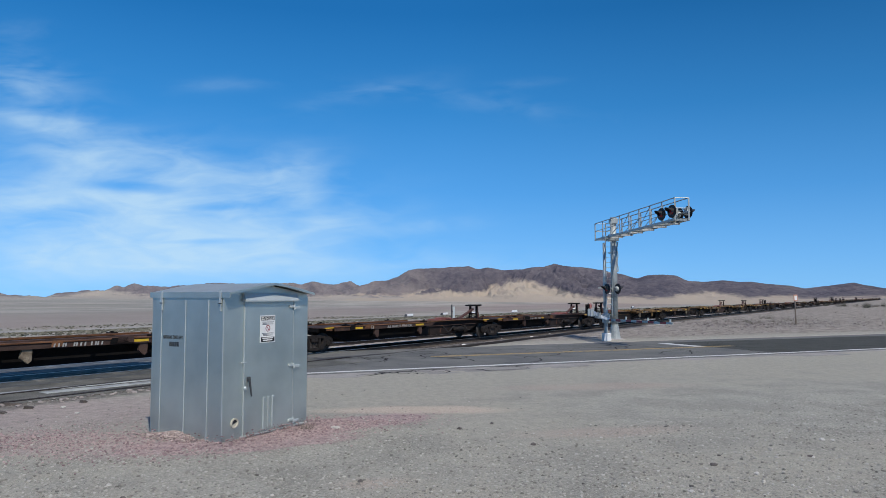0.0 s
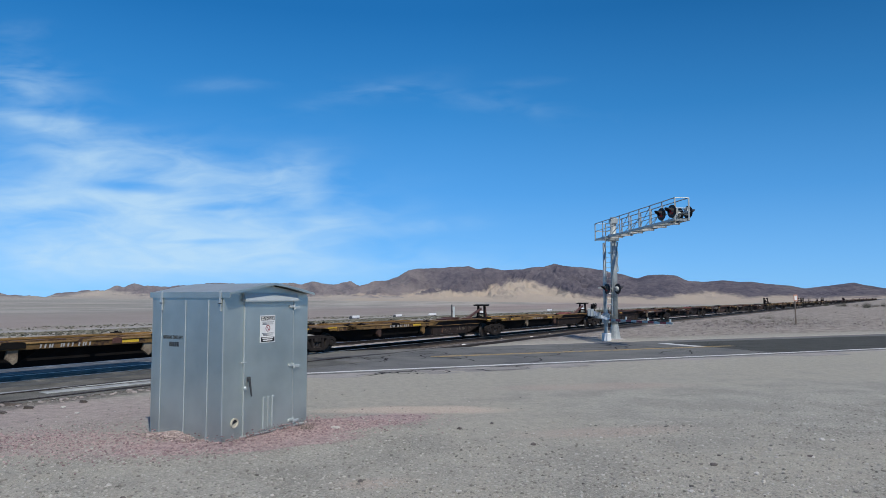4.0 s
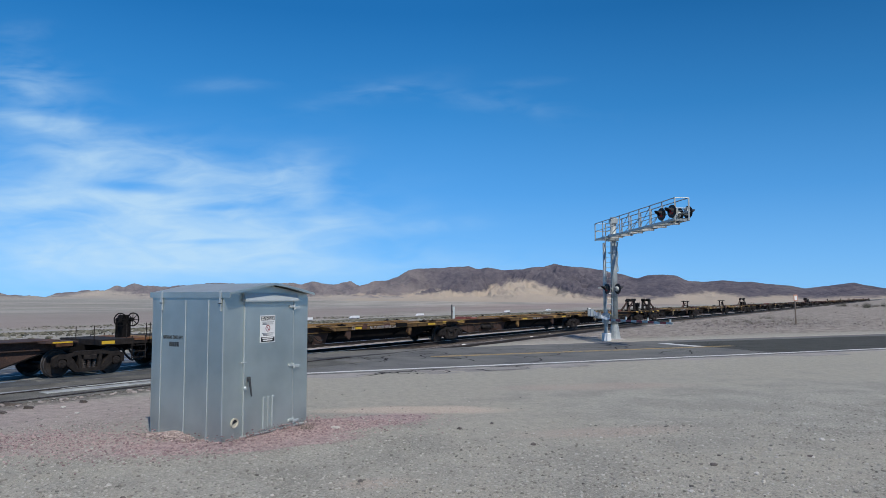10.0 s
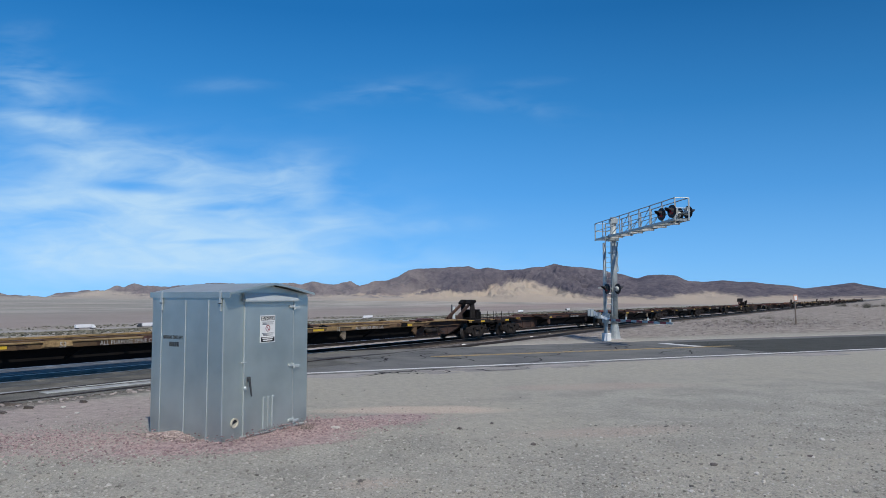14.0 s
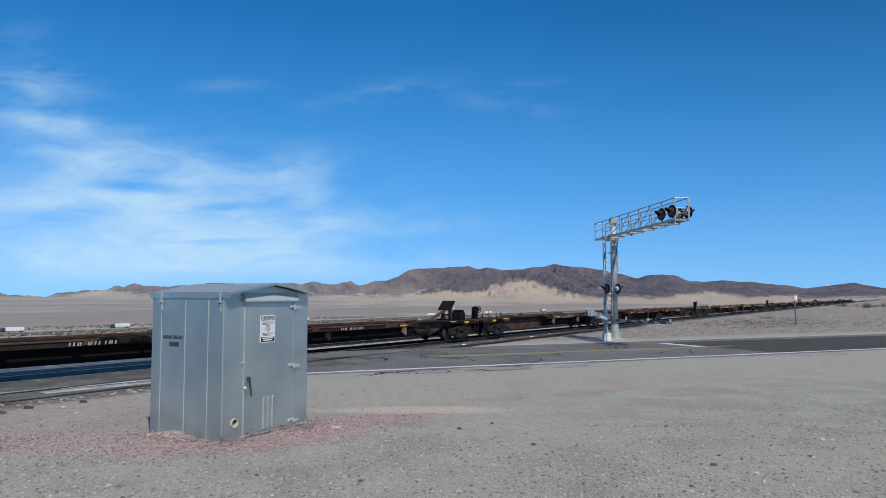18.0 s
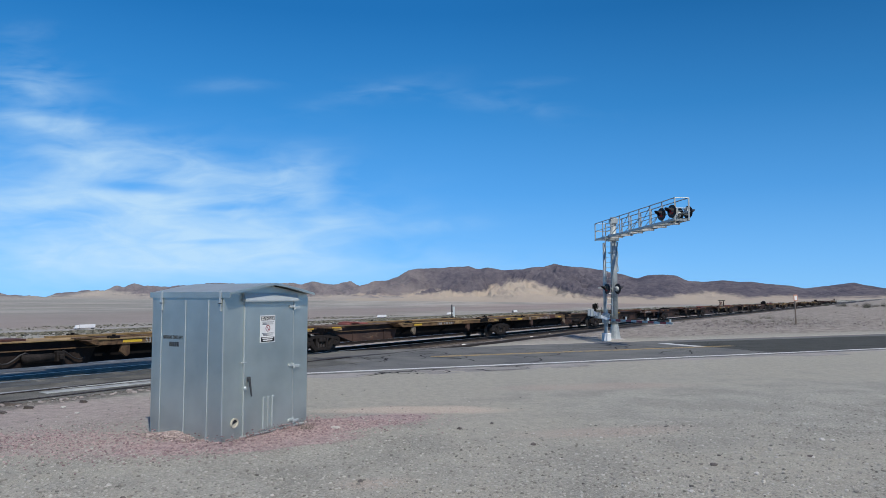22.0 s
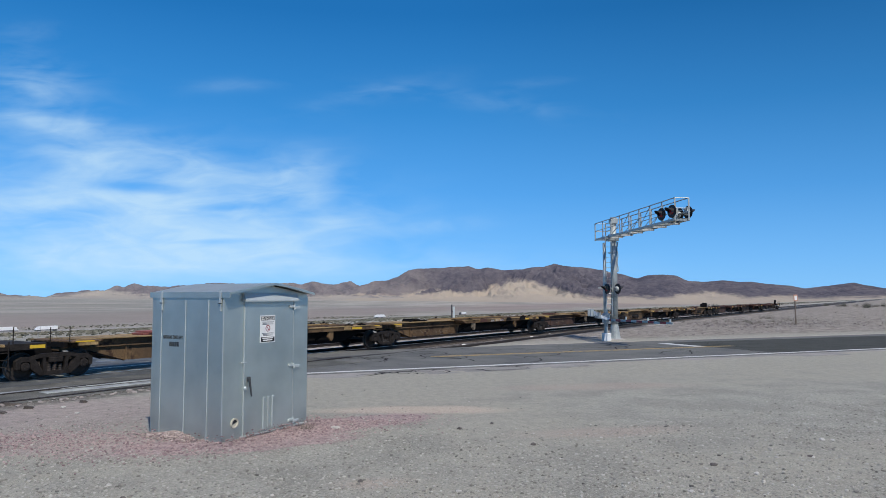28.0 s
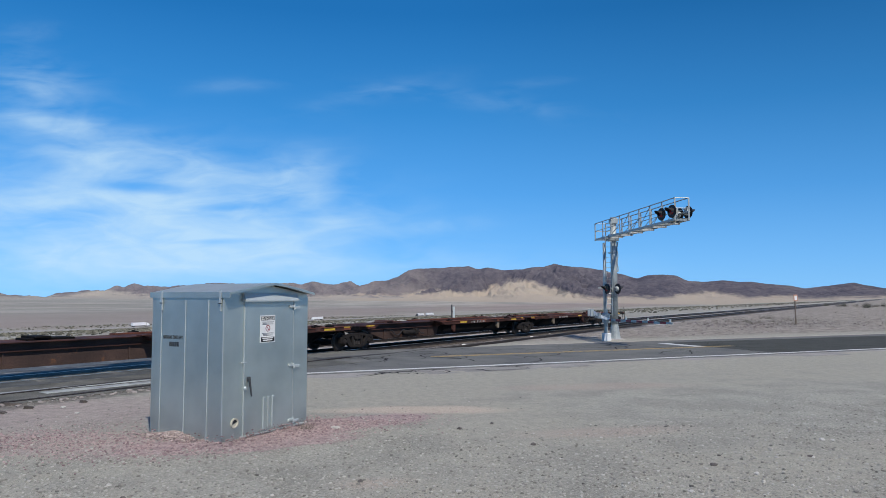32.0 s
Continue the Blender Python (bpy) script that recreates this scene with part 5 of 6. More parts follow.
for ci, (places, pk, pn) in enumerate(CARS):
    for m in places:
        tk = truck0 if first_truck else copy_thing(truck0, Matrix())
        first_truck = False
        movers.append((tk, m))
    for i, (m0, m1) in enumerate(zip(places, places[1:])):
        # the trailer end: at the car's own ends, else as the hitches stand
        narrow = True if i == 0 else False if i == len(places) - 2 else ci > 2
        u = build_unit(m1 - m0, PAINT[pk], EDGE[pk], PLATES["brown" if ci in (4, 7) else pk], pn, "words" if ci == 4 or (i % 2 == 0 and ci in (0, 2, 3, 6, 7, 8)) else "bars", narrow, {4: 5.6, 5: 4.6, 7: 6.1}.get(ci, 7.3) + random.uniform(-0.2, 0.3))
        for hm, lean, kind in HITCHES:
            if (m0 - 0.0 <= hm < m1) or (i == 0 and m0 - 1.5 < hm < m0) or (i == len(places) - 2 and m1 <= hm < m1 + 2.2):
                red = M["rust"] if ci in (0, 1, 5, 8) else PAINT["brown"]
                if kind == 1:
                    add_shroud(u, hm - m0, lean, red)
                else:
                    add_hitch(u, hm - m0, lean, red, 0.8 if kind == 2 else 0.0)
        if i == 0 and ci > 0:
            add_end(u, 0.0, -1, M["red_wheel"] if ci == 1 else M["under_black"], True if ci == 6 else None, EDGE[pk])
        if i == len(places) - 2:
            add_end(u, m1 - m0, 1, M["red_wheel"] if ci == 0 else M["under_black"], ci in (0, 1, 2, 3, 6, 7, 10), EDGE[pk])
        movers.append((u, m0))

# ================= equipment hut =================
HUT_W, HUT_D, HUT_H = 2.17, 1.78, 2.45
hut = empty("equipment_hut", pose(-3.70, 12.28, 0.0, 0, 0, 60.9), "grey galvanised steel railway equipment hut on red gravel", "equipment hut")
G, GL = M["galv"], M["galv_light"]
# walls: front is y=0 in local space, the ribbed side x=0
part("wall", box(B(), 0.0, HUT_W, 0.0, 0.04, -0.12, HUT_H), G, hut)
part("wall", box(B(), 0.0, HUT_W, HUT_D - 0.04, HUT_D, -0.12, HUT_H), G, hut)
part("wall", box(B(), 0.0, 0.04, 0.042, HUT_D - 0.042, -0.12, HUT_H), G, hut)
part("wall", box(B(), HUT_W - 0.04, HUT_W, 0.042, HUT_D - 0.042, -0.12, HUT_H), G, hut)
part("gable", prism(B(), [(0.02, HUT_H), (HUT_W - 0.02, HUT_H), (HUT_W - 0.02, HUT_H + 0.045), (HUT_W * 0.75, HUT_H + 0.135), (HUT_W / 2, HUT_H + 0.215), (HUT_W * 0.25, HUT_H + 0.135), (0.02, HUT_H + 0.045)], 0.002, 0.04), G, hut)
part("gable", prism(B(), [(0.02, HUT_H), (HUT_W - 0.02, HUT_H), (HUT_W - 0.02, HUT_H + 0.045), (HUT_W * 0.75, HUT_H + 0.135), (HUT_W / 2, HUT_H + 0.215), (HUT_W * 0.25, HUT_H + 0.135), (0.02, HUT_H + 0.045)], HUT_D - 0.04, HUT_D - 0.002), G, hut)
# roof: low curved sheets with a turned-down edge
def roof_z(x):
    t = (x - HUT_W / 2) / (HUT_W / 2 + 0.01)
    return HUT_H + 0.235 - 0.175 * abs(t) ** 1.25


bm = B()
xs = [-0.01 + (HUT_W + 0.02) * i / 16 for i in range(17)]
prism(bm, [(x, roof_z(x) + 0.018) for x in xs] + [(x, roof_z(x) - 0.006) for x in xs[::-1]], -0.15, HUT_D + 0.06)
part("roof", bm, M["galv_roof"], hut)
bm = B()
prism(bm, [(x, roof_z(x) + 0.020) for x in xs] + [(x, roof_z(x) - 0.022) for x in xs[::-1]], -0.162, -0.148)
part("roof_edge", bm, G, hut)
part("roof_edge", box(B(), -0.018, -0.010, -0.148, HUT_D + 0.06, HUT_H - 0.012, HUT_H + 0.085), G, hut)
for y in (0.08, 1.53):
    bm = box(B(), -0.027, -0.021, y - 0.028, y + 0.028, HUT_H - 0.11, HUT_H + 0.13, 0.002)
    box(bm, -0.021, -0.001, y - 0.012, y + 0.012, HUT_H - 0.24, HUT_H - 0.03)
    lug = part("lifting_lug", bm, GL, hut)
    part("lug_slot", box(B(), -0.0295, -0.0272, y - 0.045, y + 0.045, HUT_H - 0.115, HUT_H - 0.10), M["lorry_dark"], lug)
for y in (0.012, 0.37, 0.93, 1.54):
    part("rib", box(B(), -0.011, -0.0005, y - 0.0055, y + 0.0055, -0.05, HUT_H - 0.05), GL, hut)
door = part("door", box(B(), 0.47, 1.73, -0.022, -0.001, 0.07, 2.36, 0.004), G, hut)
part("door_seam", box(B(), 0.460, 0.468, -0.026, -0.001, 0.06, 2.37), GL, door)
part("door_seam", box(B(), 1.734, 1.741, -0.024, -0.001, 0.06, 2.37), GL, door)
part("door_sill", box(B(), 0.42, 2.16, -0.03, -0.001, 0.03, 0.055), GL, door)
hood = B()
rows = [[hood.verts.new((x, y, z)) for y, z in ((-0.001, 2.37), (-0.085, 2.37), (-0.085, 2.395), (-0.035, 2.52), (-0.001, 2.52))] for x in (0.42, 1.82)]
for k in range(5):
    hood.faces.new((rows[0][k], rows[1][k], rows[1][(k + 1) % 5], rows[0][(k + 1) % 5]))
hood.faces.new(rows[0])
hood.faces.new(rows[1][::-1])
part("drip_hood", hood, GL, door, "pale sheet hood over the door")
part("drip_edge", box(B(), 0.43, 1.81, -0.045, -0.001, 2.335, 2.345), GL, door)
for z in (2.28, 1.18, 0.16):
    bm = box(B(), 1.60, 1.73, -0.05, -0.0225, z - 0.03, z + 0.02, 0.006)
    box(bm, 1.75, 1.90, -0.045, -0.001, z - 0.06, z - 0.01, 0.006)
    tube(bm, (1.74, -0.04, z - 0.07), (1.74, -0.04, z + 0.03), 0.018, None, 8)
    part("hinge", bm, GL, door)
bm = box(B(), 0.535, 0.60, -0.06, -0.0225, 0.98, 1.06, 0.01)
tube(bm, (0.565, -0.055, 1.03), (0.60, -0.075, 0.72), 0.022, 0.014, 8)
part("door_handle", bm, M["lorry_dark"], door, "dark lever handle with a bright boss")
bm = lathe(B(), [(0.022, -0.02), (0.034, -0.01), (0.034, 0.01)], 12)
kn = part("lock", bm, M["galv_light"], door, "round lock")
kn.location = (0.478, -0.045, 0.87)
part("latch_tab", box(B(), 0.38, 0.52, -0.035, -0.0225, 1.30, 1.325, 0.004), GL, door)
for i in range(3):
    part("louvre", prism(B(), [(0.935 + i * 0.115, 0.11), (0.953 + i * 0.115, 0.11), (0.953 + i * 0.115, 0.64), (0.99 + i * 0.115, 0.655), (0.99 + i * 0.115, 0.668), (0.935 + i * 0.115, 0.66)], -0.045, -0.0225), GL, door)
vent = part("vent", lathe(B(), [(0.02, -0.012), (0.058, -0.014), (0.062, -0.026), (0.084, -0.026), (0.088, -0.001)], 22), M["cream_ring"], hut, "round cream vent ring")
vent.location = (0.27, 0.0, 0.30)
# black half-disc paints in the shade inside the vent opening
vh = part("vent_shade", prism(B(), [(0.057 * math.cos(radians(20 + 15 * k)), 0.057 * math.sin(radians(20 + 15 * k))) for k in range(13)], -0.019, -0.0125), M["black_paint"], hut)
vh.location = (0.27, 0.0, 0.30)
notice = part("notice", box(B(), 0.905, 1.285, -0.030, -0.0225, 1.63, 2.12), M["white_paint"], door, "white danger notice with black panel")
notice.location.x = -0.065
part("notice_head", box(B(), 0.925, 1.265, -0.032, -0.0302, 2.03, 2.10), M["black_paint"], notice)
tx = part("notice_word", text_mesh("notice_word", "DANGER", 0.078, M["white_paint"], 0.001, "CENTER"), None, notice)
tx.matrix_basis = pose(1.095, -0.0335, 2.038, 90, 0, 0)
part("notice_foot", box(B(), 0.92, 1.27, -0.032, -0.0302, 1.645, 1.73), M["black_paint"], notice)
bm = B()
for i, (z, w) in enumerate(((2.00, 0.30), (1.98, 0.26), (1.96, 0.28), (1.80, 0.30), (1.78, 0.26), (1.76, 0.24))):
    box(bm, 1.095 - w / 2, 1.095 + w / 2, -0.0318, -0.0302, z - 0.004, z + 0.004)
part("notice_line", bm, M["black_paint"], notice, "unreadable small print")
bm = B()
for i, (z, w) in enumerate(((1.71, 0.28), (1.675, 0.24))):
    box(bm, 1.095 - w / 2, 1.095 + w / 2, -0.0336, -0.0322, z - 0.009, z + 0.009)
part("notice_line", bm, M["white_paint"], notice)
bm = B()
pts = [(1.095 + 0.052 * math.cos(k * math.pi / 10), -0.0312, 1.885 + 0.052 * math.sin(k * math.pi / 10)) for k in range(21)]
for q0, q1 in zip(pts, pts[1:]):
    bar(bm, q0, q1, 0.0016, 0.013)
part("prohibition_ring", bm, M["red_paint"], notice, "red prohibition ring")
part("prohibition_bar", bar(B(), (1.06, -0.0314, 1.92), (1.13, -0.0314, 1.85), 0.002, 0.014), M["red_paint"], notice)
tx = part("stencil", text_mesh("stencil", "NATIONAL TRAILS HWY", 0.083, M["black_paint"], 0.001, "CENTER"), None, hut, "black stencilled words")
tx.matrix_basis = pose(-0.0035, 1.235, 1.71, 90, 0, -90) @ Matrix.Diagonal((0.54, 1.15, 1, 1))
bm = B()
for i in range(5):
    box(bm, -0.004, -0.0005, 1.09 + i * 0.05, 1.09 + i * 0.05 + 0.032, 1.58, 1.66)
part("stencil_bar", bm, M["black_paint"], hut, "unreadable stencil")

# ================= crossing signal with cantilever =================
MAST = Vector((9.95, 42.1, 0.0))
TIP = Vector((10.86, 32.7, 0.0))
cant = empty("crossing_signal", Matrix.Translation(MAST), "galvanised cantilever crossing signal with walkway and black lamps", "crossing signal")
P = M["galv_pole"]
ax = (TIP - MAST)
ARM = ax.length
ax.normalize()
side = Vector((-ax.y, ax.x, 0))


def arm(a, w, z):
    q = ax * a + side * w
    return Vector((q.x, q.y, z))


part("mast", tube(B(), (0, 0, 0.55), (0, 0, 7.1), 0.20, 0.175, 20), P, cant, "", True)
part("mast_skirt", tube(B(), (0, 0, 0.0), (0, 0, 1.0), 0.34, 0.18, 16), M["galv_pole"], cant, "pale tapered base")
part("footing", box(B(), -0.45, 0.45, -0.45, 0.45, -0.2, 0.06, 0.02), M["concrete"], cant)
FL = 6.01
for w in (-0.33, 0.33):
    part("chord", bar(B(), arm(-2.4, w, FL - 0.06), arm(ARM, w, FL - 0.04), 0.09, 0.10), P, cant)
    part("hand_rail", tube(B(), arm(-2.4, w, FL + 0.95), arm(ARM, w, FL + 0.95), 0.026, None, 8), P, cant)
    part("mid_rail", tube(B(), arm(-2.4, w, FL + 0.48), arm(ARM, w, FL + 0.48), 0.02, None, 8), P, cant)
    k = 9
    for i in range(k):
        a = -2.4 + (ARM + 2.4) * i / (k - 1)
        part("rail_post", bar(B(), arm(a, w, FL - 0.06), arm(a, w, FL + 0.95), 0.06, 0.06), P, cant)
        if 2 <= i < k - 2:
            a2 = a + (ARM + 2.4) / (k - 1)
            part("brace", tube(B(), arm(a, w, FL), arm(a2, w, FL + 0.9) if i % 2 else arm(a2, w, FL + 0.48), 0.018, None, 6), P, cant)
k = 12
for i in range(k):
    a = -2.3 + (ARM + 2.2) * i / (k - 1)
    part("cross_bar", bar(B(), arm(a, -0.33, FL - 0.05), arm(a, 0.33, FL - 0.05), 0.05, 0.08), P, cant)
bm = B()
for i in range(9):
    w = -0.28 + 0.07 * i
    bar(bm, arm(-2.4, w, FL + 0.015), arm(ARM, w, FL + 0.015), 0.012, 0.03)
part("walkway_grating", bm, P, cant)
for a in (-2.4, ARM):
    for z in (FL + 0.95, FL + 0.48):
        part("end_rail", tube(B(), arm(a, -0.33, z), arm(a, 0.33, z), 0.022, None, 8), P, cant)
part("mast_clamp", box(B(), -0.26, 0.26, -0.26, 0.26, FL - 0.3, FL + 0.1, 0.02), P, cant)
part("mast_clamp", box(B(), -0.22, 0.22, -0.22, 0.22, FL + 0.70, FL + 1.02, 0.02), P, cant)
# ladder up the mast
lad = Vector((-0.34, 0.0, 0.0))
for dx in (-0.18, 0.18):
    part("ladder_rail", tube(B(), lad + Vector((dx, -0.22, 1.3)), lad + Vector((dx, -0.22, 6.8)), 0.02, None, 8), P, cant)
for i in range(18):
    z = 1.45 + i * 0.3
    part("rung", tube(B(), lad + Vector((-0.18, -0.22, z)), lad + Vector((0.18, -0.22, z)), 0.013, None, 6), P, cant)
for z in (2.0, 3.5, 5.0):
    part("ladder_bracket", bar(B(), (-0.36, -0.2, z), (0, 0, z), 0.05, 0.05), P, cant)
part("conduit", tube(B(), (-0.56, -0.1, 0.2), (-0.56, -0.1, 5.6), 0.10, None, 12), P, cant, "", True)
bm = B()
pts = [(0.19 + 0.03 * math.sin(i * 1.3), -0.12, 3.9 + i * 0.16) for i in range(12)]
for a, c in zip(pts, pts[1:]):
    tube(bm, a, c, 0.035, None, 7)
part("cable_loop", bm, P, cant)


def flasher(where, heading, name="flasher"):
    """Round black backing with a hooded red lamp; local +x is the way it faces."""
    hd = empty(name, where @ Matrix.Rotation(heading, 4, "Z"), "", "")
    hd.parent = cant
    part("backing", lathe(B(), [(0.05, -0.02), (0.28, -0.012), (0.30, 0.0), (0.28, 0.012), (0.16, 0.02)], 24, "x"), M["black_paint"], hd)
    part("housing", lathe(B(), [(0.08, -0.20), (0.13, -0.16), (0.15, -0.022)], 16, "x"), M["galv_pole"], hd, "bare metal lamp back")
    part("lens", lathe(B(), [(0.152, 0.021), (0.13, 0.035), (0.05, 0.045)], 16, "x"), M["red_lens"], hd, "unlit red lens")
    bm = B()
    seg = 14
    out = []
    for i in range(seg + 1):
        a = radians(-20 + 220 * i / seg)
        reach = 0.12 + 0.26 * max(0.0, math.sin(a)) ** 0.7
        out.append([bm.verts.new((x, r * math.cos(a), r * math.sin(a))) for x, r in ((0.02, 0.17), (reach, 0.16), (reach, 0.152), (0.02, 0.162))])
    for a, c in zip(out, out[1:]):
        for i in range(4):
            bm.faces.new((a[i], c[i], c[(i + 1) % 4], a[(i + 1) % 4]))
    part("visor", bm, M["black_paint"], hd, "black visor")
    return hd


fwd = math.atan2(ROAD.y, ROAD.x)
for a, w in ((ARM - 0.35, 0.45), (ARM - 1.30, 0.45)):
    flasher(Matrix.Translation(arm(a, w, 6.34)), fwd)
for a, w in ((ARM - 1.25, -0.45), (ARM - 0.05, -0.45)):
    flasher(Matrix.Translation(arm(a, w, 6.34)), fwd + math.pi)
part("flasher_bar", tube(B(), arm(ARM - 1.7, 0.36, 6.34), arm(ARM, 0.36, 6.34), 0.04, None, 8), P, cant)
lamp_at = arm(ARM - 0.8, 0, 0)
part("lamp_box", box(B(), lamp_at.x - 0.10, lamp_at.x + 0.10, lamp_at.y - 0.22, lamp_at.y + 0.22, 6.12, 6.55, 0.02), P, cant)
# pale fixing plates under the walkway
for i in range(6):
    a = 0.6 + i * 1.55
    part("fixing_plate", box(B(), arm(a, 0, 0).x - 0.34, arm(a, 0, 0).x + 0.34, arm(a, 0, 0).y - 0.09, arm(a, 0, 0).y + 0.09, FL - 0.17, FL - 0.11), M["white_paint"], cant, "pale fixing plate")
for dy in (-0.38, 0.38):
    flasher(Matrix.Translation((0.10, dy * 0.9 - 0.1, 2.92)), fwd)
flasher(Matrix.Translation((-0.50, -0.35, 2.92)), fwd + math.pi)
part("flasher_bar", bar(B(), (-0.95, -0.2, 2.98), (0.1, -0.1, 2.98), 0.07, 0.07), P, cant)

# ================= crossing gate =================
GATE = Vector((9.25, 41.1, 0.0))
gate = empty("crossing_gate", Matrix.Translation(GATE), "lowered red and white crossing gate on a pale pedestal", "crossing gate")
part("pedestal", box(B(), -0.22, 0.22, -0.22, 0.22, -0.1, 0.42, 0.03), M["white_paint"], gate, "pale pedestal")
part("post", tube(B(), (0, 0, 0.42), (0, 0, 1.75), 0.085, None, 12), P, gate)
part("gate_mechanism", box(B(), -0.20, 0.16, -0.26, 0.26, 0.98, 1.52, 0.03), P, gate)
for w in (-0.36, 0.36):
    part("counterweight_arm", prism(B(), [(0.12, 1.10), (0.12, 1.24), (-0.45, 1.48), (-0.95, 1.78), (-0.98, 1.62), (-0.50, 1.32)], w - 0.03, w + 0.03), M["white_paint"], gate, "white counterweight arm")
    for k in range(2):
        part("counterweight", box(B(), -0.98 + 0.40 * k, -0.78 + 0.40 * k, w - 0.07, w + 0.07, 1.36 - 0.12 * k, 1.78 - 0.2 * k, 0.02), M["galv_pole"], gate)
part("pivot", tube(B(), (0, -0.45, 1.17), (0, 0.45, 1.17), 0.05, None, 10), P, gate)
GT = (Vector((10.95, 34.6, 0)) - GATE)
glen, gdir = GT.length, GT.normalized()
n_str = 12
for i in range(n_str):
    a0, a1 = glen * i / n_str, glen * (i + 1) / n_str
    part("boom_stripe", bar(B(), gdir * a0 + Vector((0, 0, 1.17 + 0.002 * i)), gdir * a1 + Vector((0, 0, 1.17 + 0.002 * i)), 0.05, 0.13 - 0.003 * i), M["red_paint"] if i % 2 == 0 else M["galv_pole"], gate)
for i in (4, 8, 11.6):
    q = gdir * (glen * i / n_str)
    part("boom_lamp", tube(B(), q + Vector((0, 0, 1.24)), q + Vector((0, 0, 1.40)), 0.05, None, 8), M["galv_light"], gate)

# ================= roadside sign, marker and small signal =================
sp = empty("marker_sign", pose(31.27, 64.4, 0.25, 0, 0, 24), "faded orange marker plate on a weathered post", "sign")
part("post", box(B(), -0.05, 0.05, -0.05, 0.05, -0.4, 2.05, 0.006), M["wood_post"], sp)
part("plate", box(B(), -0.24, 0.24, -0.075, -0.052, 1.85, 2.42, 0.02), M["sign_orange"], sp, "faded orange plate")
part("plate_face", box(B(), -0.15, 0.15, -0.080, -0.076, 1.93, 2.30), M["white_paint"], sp, "bleached panel")

sg = empty("trackside_marker", pose(0.92, 76.0, ground_z(0.92, 76.0), 0, 0, 10), "thin grey trackside post with a pale cap", "post")
part("post", tube(B(), (0, 0, -0.2), (0, 0, 2.35), 0.07, None, 10), M["lorry_dark"], sg)
part("board", box(B(), 0.10, 0.34, -0.03, 0.03, 0.4, 2.15, 0.01), M["galv_light"], sg, "pale narrow board")
part("bracket", box(B(), 0.0, 0.2, -0.02, 0.02, 1.6, 1.7), M["lorry_dark"], sg)

# small pale markers beside the rails
for s, w, sz in ((48.6, -1.9, 0.35), (52.6, -0.4, 0.3), (53.4, -2.4, 0.25), (57.8, -1.6, 0.3), (57.4, -2.8, 0.22), (45.0, -4.4, 0.3), (50.4, -2.2, 0.26), (54.9, -0.9, 0.3), (60.5, -2.0, 0.24), (62.0, -1.0, 0.28)):
    q = track_point(s, w, -0.2)
    o = empty("pale_stone", Matrix.Translation(q), "pale whitewashed stone beside the rails", "stone")
    bm = B()
    bmesh.ops.create_icosphere(bm, subdivisions=1, radius=sz / 3.2, matrix=Matrix.Diagonal((1.5, 1, 0.6, 1)))
    part("stone_body", bm, M["white_paint"], o)

# ================= far highway with lorries =================
P_HWY = 620.0


def highway_point(s, w=0.0):
    q = ALONG * s + ACROSS * (P_HWY + w)
    return Vector((q.x, q.y, ground_z(q.x, q.y)))


def build_lorry(colour):
    lo = empty("lorry", Matrix(), "white articulated lorry driving on the far highway", "lorry", "lorries on the highway")
    tr = part("trailer", box(B(), -8.2, 6.4, -1.3, 1.3, 1.2, 4.1, 0.05), M["lorry_white"], lo, "white box trailer")
    part("cab", prism(B(), [(7.0, 0.9), (10.6, 0.9), (10.6, 2.0), (9.6, 2.3), (9.2, 3.6), (7.0, 3.9)], -1.2, 1.2), colour, lo)
    part("chassis", box(B(), -7.8, 10.2, -0.6, 0.6, 0.8, 1.15), M["lorry_dark"], lo)
    for x in (-7.0, -5.7, 6.6, 7.9, 10.0):
        part("wheel", tube(B(), (x, -1.25, 0.5), (x, 1.25, 0.5), 0.5, None, 14), M["lorry_dark"], lo)
    return lo


hw = B()
prev = None
for i in range(120):
    s = -900 + i * 40
    e = [hw.verts.new(highway_point(s, w) + Vector((0, 0, 0.25))) for w in (-12, 14)]
    if prev:
        hw.faces.new((prev[0], e[0], e[1], prev[1]))
    prev = e
tagged(new("highway", mesh_of("highway", hw, M["shoulder_grey"])), "grey far highway across the desert", "highway", kind="structure")
S_PER = 31.1
lorries = []
# (constant, way): distance / speed = constant + way * t
for c, way in ((40.8, -1), (46.8, -1), (51.7, -1), (43.9, -1), (60.7, -1), (66.5, -1), (73.7, -1), (10.9, 1), (-5.3, 1)):
    lorries.append((build_lorry(M["lorry_white"] if len(lorries) % 3 else M["lorry_dark"]), c, way))


def lorry_pose(c, way, t):
    s = (c + way * t) * S_PER + P_HWY * -(ACROSS.y / ALONG.y)
    q = highway_point(s, 4.0 * way + 2)
    return Matrix.Translation(q + Vector((0, 0, 0.25))) @ Matrix.Rotation(math.atan2(ALONG.y, ALONG.x) + (0 if way > 0 else math.pi), 4, "Z")


# ================= loose stones and scrub =================
def blob_verts(subdiv):
    bm = B()
    bmesh.ops.create_icosphere(bm, subdivisions=subdiv, radius=1.0)
    v = [x.co.copy() for x in bm.verts]
    f = [tuple(q.index for q in p.verts) for p in bm.faces]
    bm.free()
    return v, f


